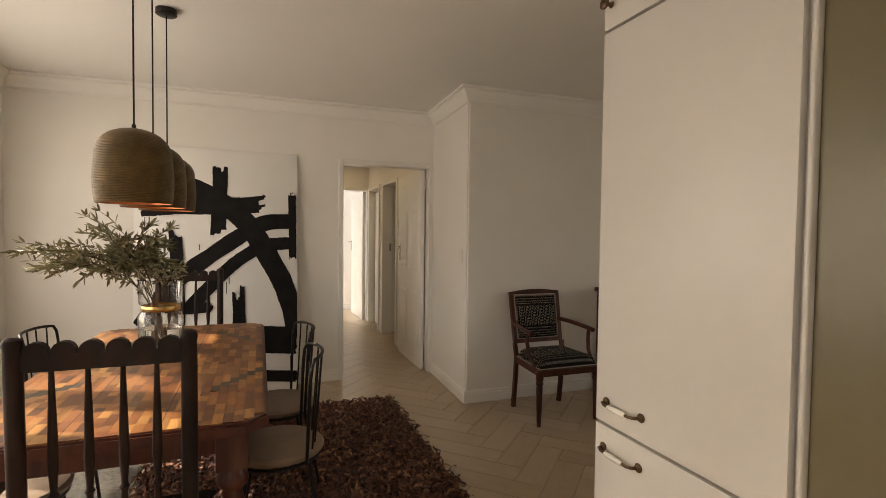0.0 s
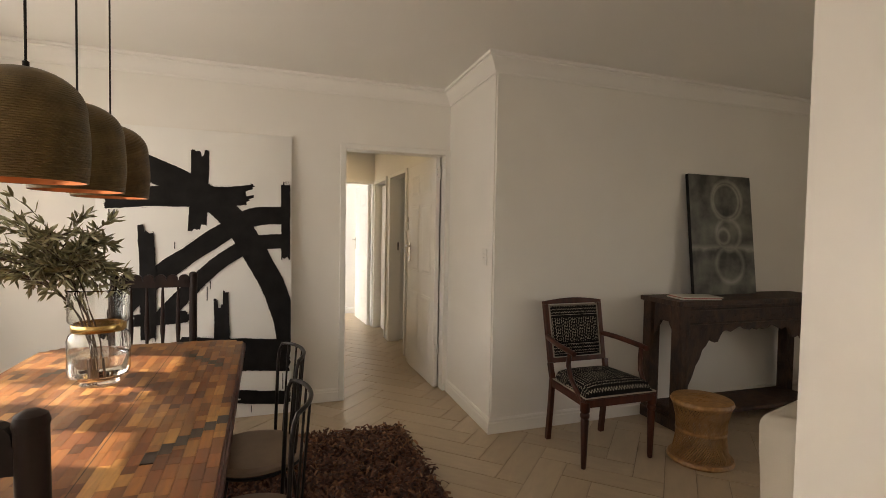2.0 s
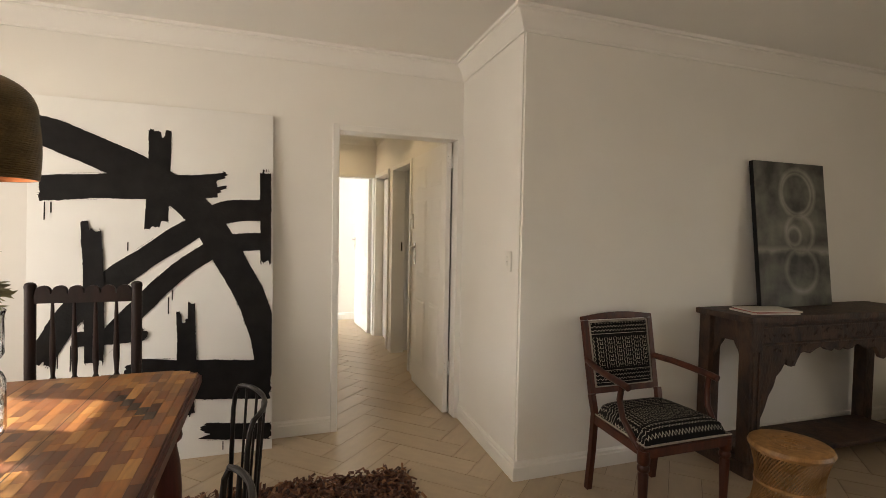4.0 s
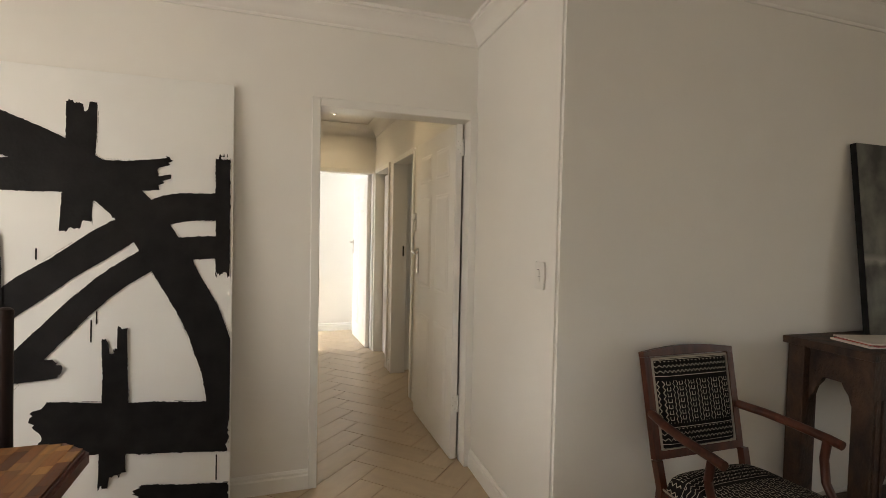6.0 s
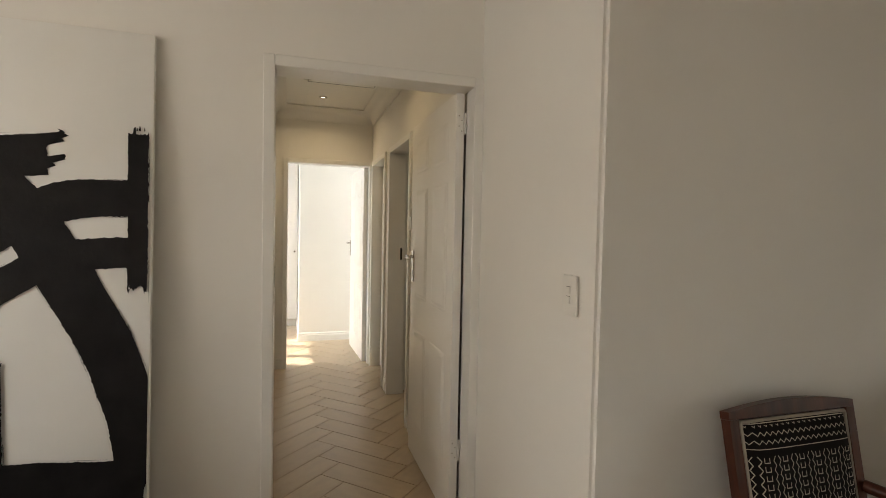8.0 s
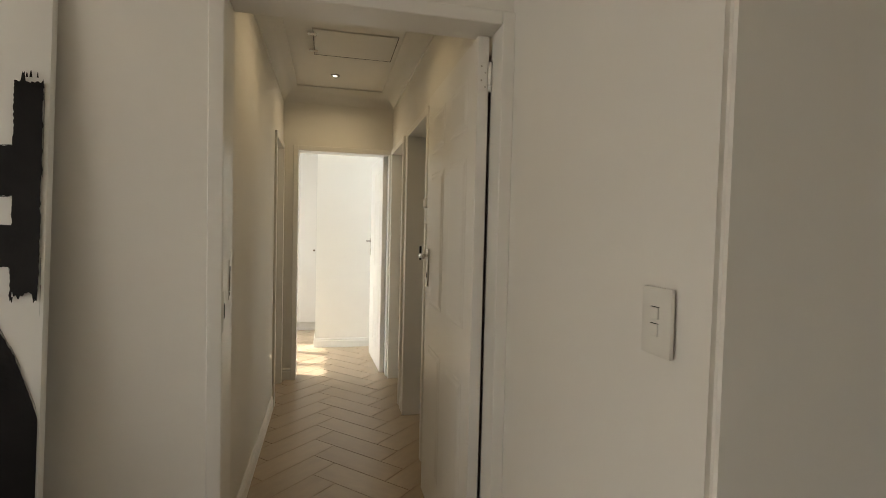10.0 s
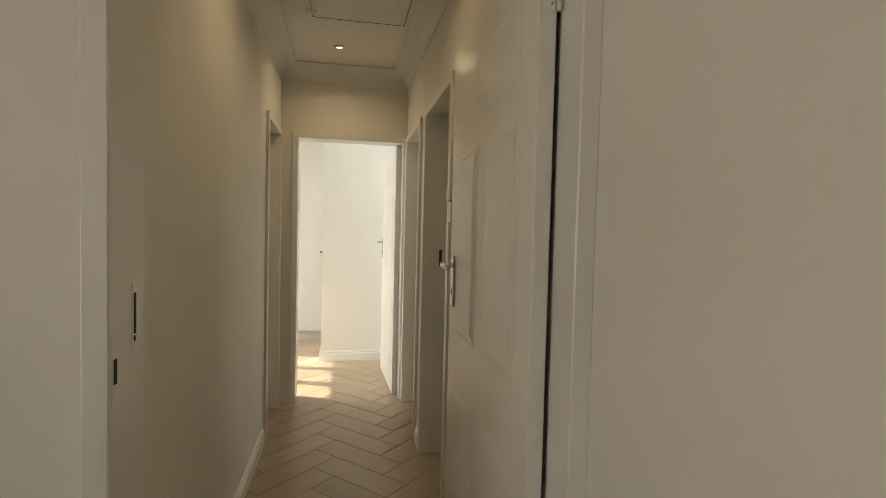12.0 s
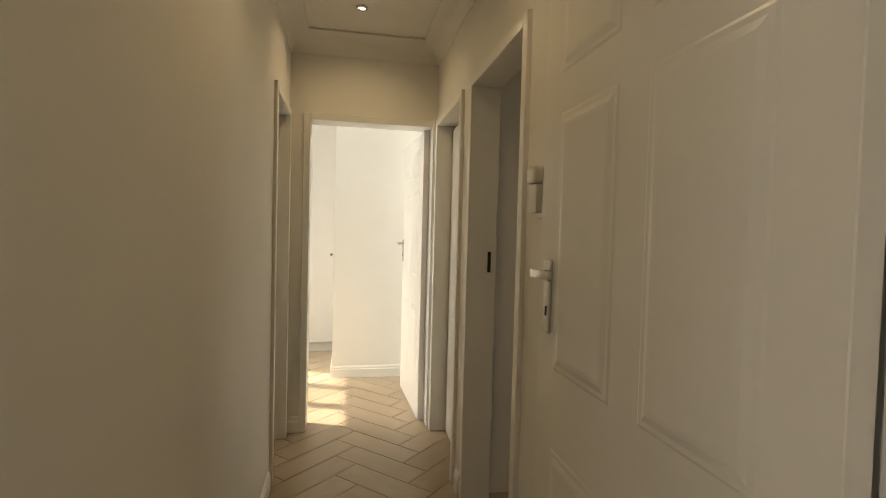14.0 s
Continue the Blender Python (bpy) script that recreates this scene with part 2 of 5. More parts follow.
def mud_cloth():
    """Black cloth with rows of pale zigzags, chevrons and hooks."""
    m, nt, b = material("black_cloth_pale_zigzag")
    uv = nt.nodes.new("ShaderNodeTexCoord").outputs["UV"]
    sep = nt.nodes.new("ShaderNodeSeparateXYZ")
    nt.links.new(uv, sep.inputs[0])

    def calc(op, a, c=None):
        n = nt.nodes.new("ShaderNodeMath")
        n.operation = op
        for k, s in enumerate((a, c)):
            if s is not None:
                if isinstance(s, (int, float)):
                    n.inputs[k].default_value = s
                else:
                    nt.links.new(s, n.inputs[k])
        return n.outputs[0]
    u, v = sep.outputs[0], sep.outputs[1]
    # bands along v: columns of diamonds and open squares, then rows of zigzags between two plain lines
    w = calc("FLOORED_MODULO", calc("SUBTRACT", v, 0.095), 0.26)
    tri = calc("PINGPONG", u, 0.0100)
    rows_ = calc("LESS_THAN", calc("PINGPONG", calc("ADD", w, calc("MULTIPLY", tri, 0.95)), 0.0105), 0.0014)
    rows_ = calc("MULTIPLY", rows_, calc("MULTIPLY", calc("GREATER_THAN", w, 0.192), calc("LESS_THAN", w, 0.246)))
    lines = calc("ADD", calc("LESS_THAN", calc("ABSOLUTE", calc("SUBTRACT", w, 0.188)), 0.0011), calc("LESS_THAN", calc("ABSOLUTE", calc("SUBTRACT", w, 0.251)), 0.0011))
    cu = calc("FLOORED_MODULO", u, 0.060)
    sway = calc("MULTIPLY", calc("PINGPONG", v, 0.0115), 0.62)
    wave_a = calc("LESS_THAN", calc("ABSOLUTE", calc("SUBTRACT", calc("SUBTRACT", cu, 0.0045), sway)), 0.0013)
    wave_b = calc("LESS_THAN", calc("ABSOLUTE", calc("SUBTRACT", calc("ADD", cu, sway), 0.0285)), 0.0013)
    du = calc("ABSOLUTE", calc("SUBTRACT", cu, 0.0445))
    cv = calc("FLOORED_MODULO", v, 0.0225)
    sides = calc("MULTIPLY", calc("LESS_THAN", calc("ABSOLUTE", calc("SUBTRACT", du, 0.0076)), 0.0012), calc("LESS_THAN", cv, 0.0145))
    foot_ = calc("MULTIPLY", calc("LESS_THAN", du, 0.0088), calc("LESS_THAN", cv, 0.0024))
    cols = calc("MAXIMUM", calc("MAXIMUM", wave_a, wave_b), calc("MAXIMUM", sides, foot_))
    cols = calc("MULTIPLY", cols, calc("MULTIPLY", calc("LESS_THAN", w, 0.170), calc("GREATER_THAN", w, 0.006)))
    marks = calc("MAXIMUM", cols, calc("MAXIMUM", rows_, lines))
    ns = node(nt, "ShaderNodeTexNoise", Scale=120.0, Detail=2.0)
    nt.links.new(uv, ns.inputs["Vector"])
    fade = calc("MULTIPLY", marks, calc("MULTIPLY", ns.outputs["Fac"], 1.75))
    r = ramp(nt, fade, ((0.15, (0.007, 0.006, 0.006)), (0.7, (0.46, 0.42, 0.34))))
    nt.links.new(r.outputs[0], b.inputs["Base Color"])
    b.inputs["Specular IOR Level"].default_value = 0.15
    b.inputs["Roughness"].default_value = 0.9
    bump(nt, fade, 0.4, 0.002, b)
    return m


MUD_CLOTH = mud_cloth()


def ring_painting():
    """Charcoal ground with three pale smoky rings in a column."""
    m, nt, b = material("smoky_ring_canvas")
    v = coords(nt)
    n1 = node(nt, "ShaderNodeTexNoise", Scale=5.0, Detail=6.0)
    nt.links.new(v, n1.inputs["Vector"])
    base = ramp(nt, n1.outputs["Fac"], ((0.36, (0.026, 0.025, 0.020)), (0.68, (0.19, 0.185, 0.15))))
    total = None
    for cx, cz, rad, wide in ((0.385, 0.745, 0.158, 0.026), (0.375, 0.745, 0.135, 0.018), (0.385, 0.475, 0.125, 0.030), (0.33, 0.46, 0.06, 0.022), (0.385, 0.235, 0.142, 0.030)):
        dist = nt.nodes.new("ShaderNodeVectorMath")
        dist.operation = "DISTANCE"
        flat = nt.nodes.new("ShaderNodeVectorMath")
        flat.operation = "MULTIPLY"
        flat.inputs[1].default_value = (1, 0, 1)
        nt.links.new(v, flat.inputs[0]), nt.links.new(flat.outputs[0], dist.inputs[0])
        dist.inputs[1].default_value = (cx, 0, cz)
        sub = node(nt, "ShaderNodeMath")
        sub.operation = "SUBTRACT"
        sub.inputs[1].default_value = rad
        nt.links.new(dist.outputs["Value"], sub.inputs[0])
        ab = node(nt, "ShaderNodeMath")
        ab.operation = "ABSOLUTE"
        nt.links.new(sub.outputs[0], ab.inputs[0])
        mr = node(nt, "ShaderNodeMapRange", **{"From Min": 0.0, "From Max": wide, "To Min": 1.0, "To Max": 0.0})
        nt.links.new(ab.outputs[0], mr.inputs[0])
        if total is None:
            total = mr.outputs[0]
        else:
            add = node(nt, "ShaderNodeMath")
            add.operation = "MAXIMUM"
            nt.links.new(total, add.inputs[0]), nt.links.new(mr.outputs[0], add.inputs[1])
            total = add.outputs[0]
    # a pale smear between the lower rings
    sp = nt.nodes.new("ShaderNodeSeparateXYZ")
    nt.links.new(v, sp.inputs[0])
    wob = node(nt, "ShaderNodeMath")
    wob.operation = "MULTIPLY_ADD"
    wob.inputs[1].default_value = 0.10
    nt.links.new(n1.outputs["Fac"], wob.inputs[0]), nt.links.new(sp.outputs[2], wob.inputs[2])
    away = node(nt, "ShaderNodeMath")
    away.operation = "SUBTRACT"
    away.inputs[1].default_value = 0.418
    nt.links.new(wob.outputs[0], away.inputs[0])
    flat_ = node(nt, "ShaderNodeMath")
    flat_.operation = "ABSOLUTE"
    nt.links.new(away.outputs[0], flat_.inputs[0])
    smear = node(nt, "ShaderNodeMapRange", **{"From Min": 0.0, "From Max": 0.035, "To Min": 1.0, "To Max": 0.0})
    nt.links.new(flat_.outputs[0], smear.inputs[0])
    both = node(nt, "ShaderNodeMath")
    both.operation = "MAXIMUM"
    nt.links.new(total, both.inputs[0]), nt.links.new(smear.outputs[0], both.inputs[1])
    total = both.outputs[0]
    mul = node(nt, "ShaderNodeMath")
    mul.operation = "MULTIPLY"
    nt.links.new(total, mul.inputs[0]), nt.links.new(n1.outputs["Fac"], mul.inputs[1])
    mix = node(nt, "ShaderNodeMix")
    mix.data_type = "RGBA"
    nt.links.new(mul.outputs[0], mix.inputs[0]), nt.links.new(base.outputs[0], mix.inputs[6])
    mix.inputs[7].default_value = (0.42, 0.40, 0.34, 1)
    nt.links.new(mix.outputs[2], b.inputs["Base Color"])
    b.inputs["Roughness"].default_value = 0.55
    bump(nt, n1.outputs["Fac"], 0.2, 0.002, b)
    return m


RINGS = ring_painting()
SHELL = material("lamp_glow")[0]
SHELL.node_tree.nodes["Principled BSDF"].inputs["Emission Color"].default_value = (1, 0.93, 0.8, 1)
SHELL.node_tree.nodes["Principled BSDF"].inputs["Emission Strength"].default_value = 2.5


# ---- building helpers ----
def box(bm, x0, x1, y0, y1, z0, z1, bevel=0.0, seg=1):
    made = bmesh.ops.create_cube(bm, size=1.0, matrix=Matrix.Translation(((x0 + x1) / 2, (y0 + y1) / 2, (z0 + z1) / 2)) @ Matrix.Diagonal((x1 - x0, y1 - y0, z1 - z0, 1)))
    if bevel:
        edges = {e for v in made["verts"] for e in v.link_edges}
        bmesh.ops.bevel(bm, geom=list(edges), offset=bevel, segments=seg, affect="EDGES", profile=0.6)
    return bm


def lathe(bm, profile, steps=24, at=(0, 0, 0), closed=True):
    rings = []
    for r, z in profile:
        rings.append([bm.verts.new((at[0] + r * math.cos(2 * math.pi * k / steps), at[1] + r * math.sin(2 * math.pi * k / steps), at[2] + z)) for k in range(steps)])
    for a, c in zip(rings, rings[1:]):
        for k in range(steps):
            bm.faces.new((a[k], a[(k + 1) % steps], c[(k + 1) % steps], c[k]))
    if closed:
        bm.faces.new(list(reversed(rings[0])))
        bm.faces.new(rings[-1])
    return bm


def tube(bm, pts, radius, sides=8, taper=1.0):
    """A round rod along points."""
    pts = [Vector(p) for p in pts]
    rings, n = [], len(pts)
    for i, p in enumerate(pts):
        d = (pts[min(i + 1, n - 1)] - pts[max(i - 1, 0)]).normalized()
        a = d.orthogonal().normalized() if abs(d.z) > 0.95 else d.cross(Vector((0, 0, 1))).normalized()
        c = d.cross(a).normalized()
        r = radius * (1 + (taper - 1) * i / max(1, n - 1))
        rings.append([bm.verts.new(p + (a * math.cos(2 * math.pi * k / sides) + c * math.sin(2 * math.pi * k / sides)) * r) for k in range(sides)])
    for a, c in zip(rings, rings[1:]):
        best = min(range(sides), key=lambda s: (a[0].co - c[s].co).length)
        for k in range(sides):
            bm.faces.new((a[k], a[(k + 1) % sides], c[(k + 1 + best) % sides], c[(k + best) % sides]))
    bm.faces.new(list(reversed(rings[0])))
    bm.faces.new(rings[-1])
    return bm


def sweep(bm, path, profile):
    """A moulding: profile (out, up) swept along a floor path of (x, y), mitred at its corners; out is to the path's left."""
    n = len(path)
    rings = []
    for i, (x, y) in enumerate(path):
        p = Vector((x, y))
        din = (p - Vector(path[i - 1])).normalized() if i else None
        dout = (Vector(path[i + 1]) - p).normalized() if i < n - 1 else None
        din, dout = din or dout, dout or din
        n1, n2 = Vector((-din.y, din.x)), Vector((-dout.y, dout.x))
        mit = (n1 + n2) / (1 + n1.dot(n2))
        rings.append([bm.verts.new((x + mit.x * o, y + mit.y * o, z)) for o, z in profile])
    m = len(profile)
    for a, c in zip(rings, rings[1:]):
        for k in range(m):
            bm.faces.new((a[k], c[k], c[(k + 1) % m], a[(k + 1) % m]))
    bm.faces.new(list(reversed(rings[0])))
    bm.faces.new(rings[-1])
    return bm


def outline(bm, pts, depth, axis="y"):
    """A flat board from an outline of (a, b): in x and z, thick along y (or in x, y and thick along z; or in y, z and thick along x)."""
    place = {"y": lambda a, b, d: (a, d, b), "z": lambda a, b, d: (a, b, d), "x": lambda a, b, d: (d, a, b)}[axis]
    front = [bm.verts.new(place(a, b, 0.0)) for a, b in pts]
    back = [bm.verts.new(place(a, b, depth)) for a, b in pts]
    k = len(pts)
    bm.faces.new(front)
    bm.faces.new(list(reversed(back)))
    for i in range(k):
        bm.faces.new((front[i], back[i], back[(i + 1) % k], front[(i + 1) % k]))
    return bm


def link(name, bm, mat, parent=None, smooth=False, m=None):
    bmesh.ops.recalc_face_normals(bm, faces=bm.faces)
    me = bpy.data.meshes.new(name)
    bm.to_mesh(me)
    bm.free()
    me.materials.append(mat)
    if smooth:
        for p in me.polygons:
            p.use_smooth = p.area < 0.02
        me.set_sharp_from_angle(angle=radians(38))
    ob = new(name, me)
    if parent is not None:
        ob.parent = parent
    if m is not None:
        ob.matrix_basis = m
    return ob


def part(name, bm, mat, parent, label="", smooth=False, m=None):
    ob = link(name, bm, mat, parent, smooth, m)
    if label:
        ob["label"] = label
    return ob


def thing(name, m, label, category, group=""):
    ob = new(name)
    ob.empty_display_size = 0.1
    ob.matrix_basis = m
    return tagged(ob, label, category, group)


def setting(name, bm, mat, label, category, smooth=False):
    return tagged(link(name, bm, mat, smooth=smooth), label, category, kind="structure")


B = bmesh.new

# ---- the large structure ----
XW, XE, YS, YD, YC = -1.675, 5.2, -2.5, 4.96, 3.987      # west, east, south walls; door wall; chair wall
CX0, CX1, CY0, CY1 = 0.785, 1.74, 5.075, 7.94             # corridor
FY1, FY2 = 8.08, 10.65                                    # bedroom
H = 2.572


def wall(name, axis, at, thick, span, openings, label, z1=H):
    """A wall from at to at + thick, along the other axis over span, pierced by openings (a0, a1, z0, z1)."""
    bm = B()

    def block(a0, a1, z0, za):
        if a1 - a0 > 1e-4 and za - z0 > 1e-4:
            lo, hi = min(at, at + thick), max(at, at + thick)
            if axis == "x":
                box(bm, lo, hi, a0, a1, z0, za)
            else:
                box(bm, a0, a1, lo, hi, z0, za)
    cur = span[0]
    for a0, a1, z0, za in sorted(openings):
        block(cur, a0, 0, z1)
        block(a0, a1, 0, z0)
        block(a0, a1, za, z1)
        cur = a1
    block(cur, span[1], 0, z1)
    return setting(name, bm, WALL, label, "wall")


# WIN3, WIN5 and WIN6 are unseen additions; WIN3 and WIN6 carry fill lamps
WIN1, WIN2, WIN3, WIN4 = (1.62, 4.32, 0.85, 2.06), (8.6, 10.45, 0.85, 2.22), (-1.9, -0.3, 1.0, 2.06), (-0.35, 2.15, 0.6, 2.2)
WIN5, WIN6 = (5.9, 7.1, 0.9, 2.1), (5.85, 6.85, 0.9, 2.1)
wall("wall_west", "x", XW, -0.22, (YS - 0.2, FY2 + 0.15), [WIN1, WIN2, WIN3, WIN5], "white painted outer wall with a row of windows")
wall("wall_south", "y", YS, -0.2, (XW, XE), [], "white painted kitchen wall")
wall("wall_east", "x", XE, 0.2, (YS - 0.2, FY2 + 0.15), [WIN4, WIN6], "white painted sitting room wall with a wide window")
wall("wall_door", "y", YD, 0.115, (XW, 1.77), [(0.84, 1.755, 0, 2.075)], "white plaster wall with an open doorway")
wall("wall_chair", "y", YC, 0.12, (1.845, XE), [], "white plaster wall behind the armchair and console")
rw = B()
outline(rw, [(1.725, YC), (1.845, YC), (1.845, YD + 0.115), (1.771, YD + 0.115), (1.765, YD)], H, "z")
bmesh.ops.bevel(rw, geom=[e for e in rw.edges if all(abs(v.co.x - 1.725) < 1e-4 and abs(v.co.y - YC) < 1e-4 for v in e.verts)], offset=0.012, segments=5, affect="EDGES")
setting("wall_return", rw, WALL, "white plaster return wall with a light switch", "wall", True)
OPA, OPB, OPL = (6.20, 6.97, 0, 2.065), (7.15, 7.88, 0, 2.065), (7.25, 7.87, 0, 2.065)
wall("wall_corridor_west", "x", CX0, -0.11, (CY0, CY1), [OPL], "white corridor wall with a doorway near its end")
wall("wall_corridor_east", "x", CX1, 0.11, (CY0, CY1), [OPA, OPB], "white corridor wall with two doorways")
wall("wall_corridor_end", "y", CY1, 0.14, (XW, XE), [(0.875, 1.75, 0, 2.075)], "white wall at the corridor's end with an open doorway")
wall("wall_bedroom_stub", "y", 9.14, 0.10, (1.05, 4.2), [], "white bedroom wall facing the corridor")
wall("wall_bedroom_recess", "x", 1.05, 0.10, (9.24, FY2), [], "white side wall of the bedroom recess")
wall("wall_bedroom_end", "y", FY2, 0.15, (XW, 4.2), [], "white wall at the end of the bedroom recess")
# its opening is added, unseen, for the bedroom's east fill lamp
wall("wall_bedroom_east", "x", 4.2, 0.15, (CY1, FY2 + 0.15), [(8.18, 9.02, 0.85, 2.15)], "white bedroom side wall")
wall("wall_between_rooms", "y", 7.02, 0.08, (1.85, XE), [], "plain wall between two rooms off the corridor")
bm = B()
box(bm, XW - 0.22, XE + 0.2, YS - 0.2, FY2 + 0.15, H, H + 0.12)
setting("ceiling", bm, CEIL, "white painted plaster ceiling", "ceiling")
bm = B()
box(bm, -400, 400, -400, 400, -0.62, -0.5)
setting("ground", bm, plain("dry_lawn", (0.09, 0.085, 0.04), 0.95, vary=0.4, scale=2), "dry lawn outside the house", "ground")
bm = B()
box(bm, XW - 0.22, XE + 0.2, YS - 0.2, FY2 + 0.15, -0.5, -0.004)
floor = setting("floor", bm, GROUT, "wood-look porcelain tiles laid in herringbone", "floor")

# cornices: a cove with steps
COVE = [(0, H - 0.122), (0.010, H - 0.122), (0.012, H - 0.108), (0.022, H - 0.100), (0.034, H - 0.072), (0.056, H - 0.046), (0.074, H - 0.034), (0.074, H - 0.022), (0.086, H - 0.020), (0.086, H - 0.001), (0, H - 0.001)]
bm = B()
sweep(bm, [(XE, YS), (XE, YC), (1.725, YC), (1.765, YD), (XW, YD), (XW, YS), (XE, YS)], COVE)
setting("trim_cornice_room", bm, CEIL, "white moulded plaster cornice round the dining room", "cornice", True)
COVE2 = [(0, H - 0.125), (0.008, H - 0.125), (0.008, H - 0.112), (0.03, H - 0.075), (0.07, H - 0.035), (0.115, H - 0.012), (0.115, H - 0.001), (0, H - 0.001)]
bm = B()
sweep(bm, [(CX1, CY0), (CX1, CY1), (CX0, CY1), (CX0, CY0), (CX1, CY0)], COVE2)
setting("trim_cornice_corridor", bm, CEIL, "white coved cornice round the corridor", "cornice", True)

SKIRT = [(0, 0.0), (0.016, 0.0), (0.016, 0.072), (0.011, 0.080), (0.012, 0.092), (0.005, 0.104), (0, 0.104)]


def skirting(name, path):
    bm = B()
    sweep(bm, path, SKIRT)
    return setting(name, bm, GLOSS_WHITE, "white painted moulded skirting board", "baseboard")


skirting("baseboard_room", [(XE, YS), (XE, YC), (1.725, YC), (1.764, YD - 0.02)])
skirting("baseboard_door_wall", [(0.838, YD), (XW, YD), (XW, YS)])
skirting("baseboard_corridor_west", [(CX0, OPL[0] - 0.05), (CX0, CY0)])
skirting("baseboard_corridor_east_near", [(CX1, CY0), (CX1, OPA[0] - 0.05)])
skirting("baseboard_corridor_east_far", [(CX1, OPA[1] + 0.05), (CX1, OPB[0] - 0.05)])
skirting("baseboard_corridor_end", [(0.872, CY1), (CX0, CY1)])
skirting("baseboard_bedroom", [(4.2, 9.14), (1.05, 9.14)])
skirting("baseboard_bedroom_recess", [(1.05, 9.14), (1.05, FY2), (XW, FY2)])


def door_frame(parent_name, axis, face0, face1, a0, a1, top, label, rebate=0.0):
    """A pressed steel door frame: lining and narrow faces both sides, round an opening from a0 to a1."""
    ob = B()
    lip = 0.018

    def blk(b0, b1, f0, f1, z0, z1):
        if axis == "y":
            box(ob, b0, b1, f0, f1, z0, z1, 0.003)
        else:
            box(ob, f0, f1, b0, b1, z0, z1, 0.003)
    f0, f1 = min(face0, face1) - lip, max(face0, face1) + lip
    blk(a0 - 0.006, a0 + 0.038, f0, f1, 0, top + 0.044)
    blk(a1 - 0.038, a1 + 0.006, f0, f1 - rebate, 0, top + 0.044)
    blk(a0 + 0.038, a1 - 0.038, f0, f1, top, top + 0.044)
    return setting(parent_name, ob, GLOSS_WHITE, label, "door frame")


def leaf_panels(width, height):
    """The six raised panels of a moulded door: x0, x1, z0, z1."""
    s, mid = 0.105, 0.10
    w = (width - 2 * s - mid) / 2
    rows = ((0.20, 0.78), (0.98, 1.62), (1.72, height - 0.11))
    return [(x, x + w, z0, z1) for z0, z1 in rows for x in (s, s + w + mid)]


def lever(parent, y, side):
    """Backplate and lever on one face; side -1 is the face y = 0."""
    plate = B()
    box(plate, 0.0, 0.040, min(y, y + side * 0.008), max(y, y + side * 0.008), -0.10, 0.09, 0.003)
    pl = part("backplate", plate, CHROME, parent, "satin metal lock plate", m=Matrix.Translation((0.7605, 0, 1.165)))
    lv = B()
    yy = y + side * 0.045
    tube(lv, [(0.02, y, 0.055), (0.02, yy, 0.055)], 0.009, 10)
    box(lv, -0.085, 0.03, min(yy - 0.006, yy + 0.006), max(yy - 0.006, yy + 0.006), 0.044, 0.066, 0.004, 2)
    part("lever", lv, CHROME, pl, "satin metal lever handle", True)
    # raised dark patch paints the keyhole's shade
    kh = B()
    box(kh, 0.016, 0.024, min(y, y + side * 0.0095), max(y, y + side * 0.0095), -0.055, -0.030, 0.001)
    part("keyhole", kh, DARK_PARTS_AND_SHADE, pl, "keyhole, its shade painted dark")


def door_leaf(name, hinge, angle, width, label, height=2.02):
    """Local: hinge at the origin, leaf along +x, thick along y; both faces carry raised panels."""
    ob = thing(name, pose(hinge[0], hinge[1], 0.008, 0, 0, angle), label, "door")
    ob["kind"] = "structure"
    slab = B()
    box(slab, 0, width, 0.0, 0.040, 0, height, 0.002)
    part("slab", slab, GLOSS_WHITE, ob)
    for x0, x1, z0, z1 in leaf_panels(width, height):
        p = B()
        for y0, s in ((0.0, -1), (0.040, 1)):
            # a soft raised field with a wide moulded border
            steps = ((0.0, 0.0), (0.006, 0.0022), (0.016, 0.0026), (0.030, 0.0062), (0.040, 0.0068))
            rings = [[p.verts.new((a, y0 + s * up, c)) for a, c in ((x0 + d, z0 + d), (x1 - d, z0 + d), (x1 - d, z1 - d), (x0 + d, z1 - d))] for d, up in steps]
            for ra, rb in zip(rings, rings[1:]):
                for q in range(4):
                    p.faces.new((ra[q], ra[(q + 1) % 4], rb[(q + 1) % 4], rb[q]))
            p.faces.new(rings[-1])
            p.faces.new(list(reversed(rings[0])))
        part("panel", p, GLOSS_WHITE, ob)
    return ob


door_frame("door_1_frame", "y", YD, YD + 0.115, 0.84, 1.7595, 2.03, "white painted steel door frame to the corridor", 0.042)
leaf = door_leaf("door_1", (1.7105, 5.046), 90.0, 0.845, "white six-panel door standing open into the corridor")
lever(leaf, 0.040, 1)
lever(leaf, 0.0, -1)
for z in (0.29, 1.83):
    hb = B()
    box(hb, -0.0025, 0.0, 0.005, 0.036, z, z + 0.10, 0.001)
    for k in range(5):
        tube(hb, [(-0.005, -0.003, z + k * 0.0203), (-0.005, -0.003, z + k * 0.0203 + 0.0188)], 0.0062, 10)
    hg = part("hinge", hb, GLOSS_WHITE, leaf, "white painted butt hinge with screws")
    for dy, dz in ((0.013, 0.016), (0.027, 0.038), (0.013, 0.064), (0.027, 0.086)):
        sc = B()
        tube(sc, [(-0.0024, dy, z + dz), (-0.0032, dy, z + dz)], 0.0032, 10)
        part("screw", sc, CHROME, hg, "small steel screw head")
sp = B()
box(sp, 0.876, 0.8805, 4.948, 4.975, 1.04, 1.16, 0.001)
strike = tagged(link("door_1_strike_plate", sp, GLOSS_WHITE), "painted strike plate on the door frame", "strike plate", kind="structure")
# latch slot: a raised dark patch in place of its shade
so = B()
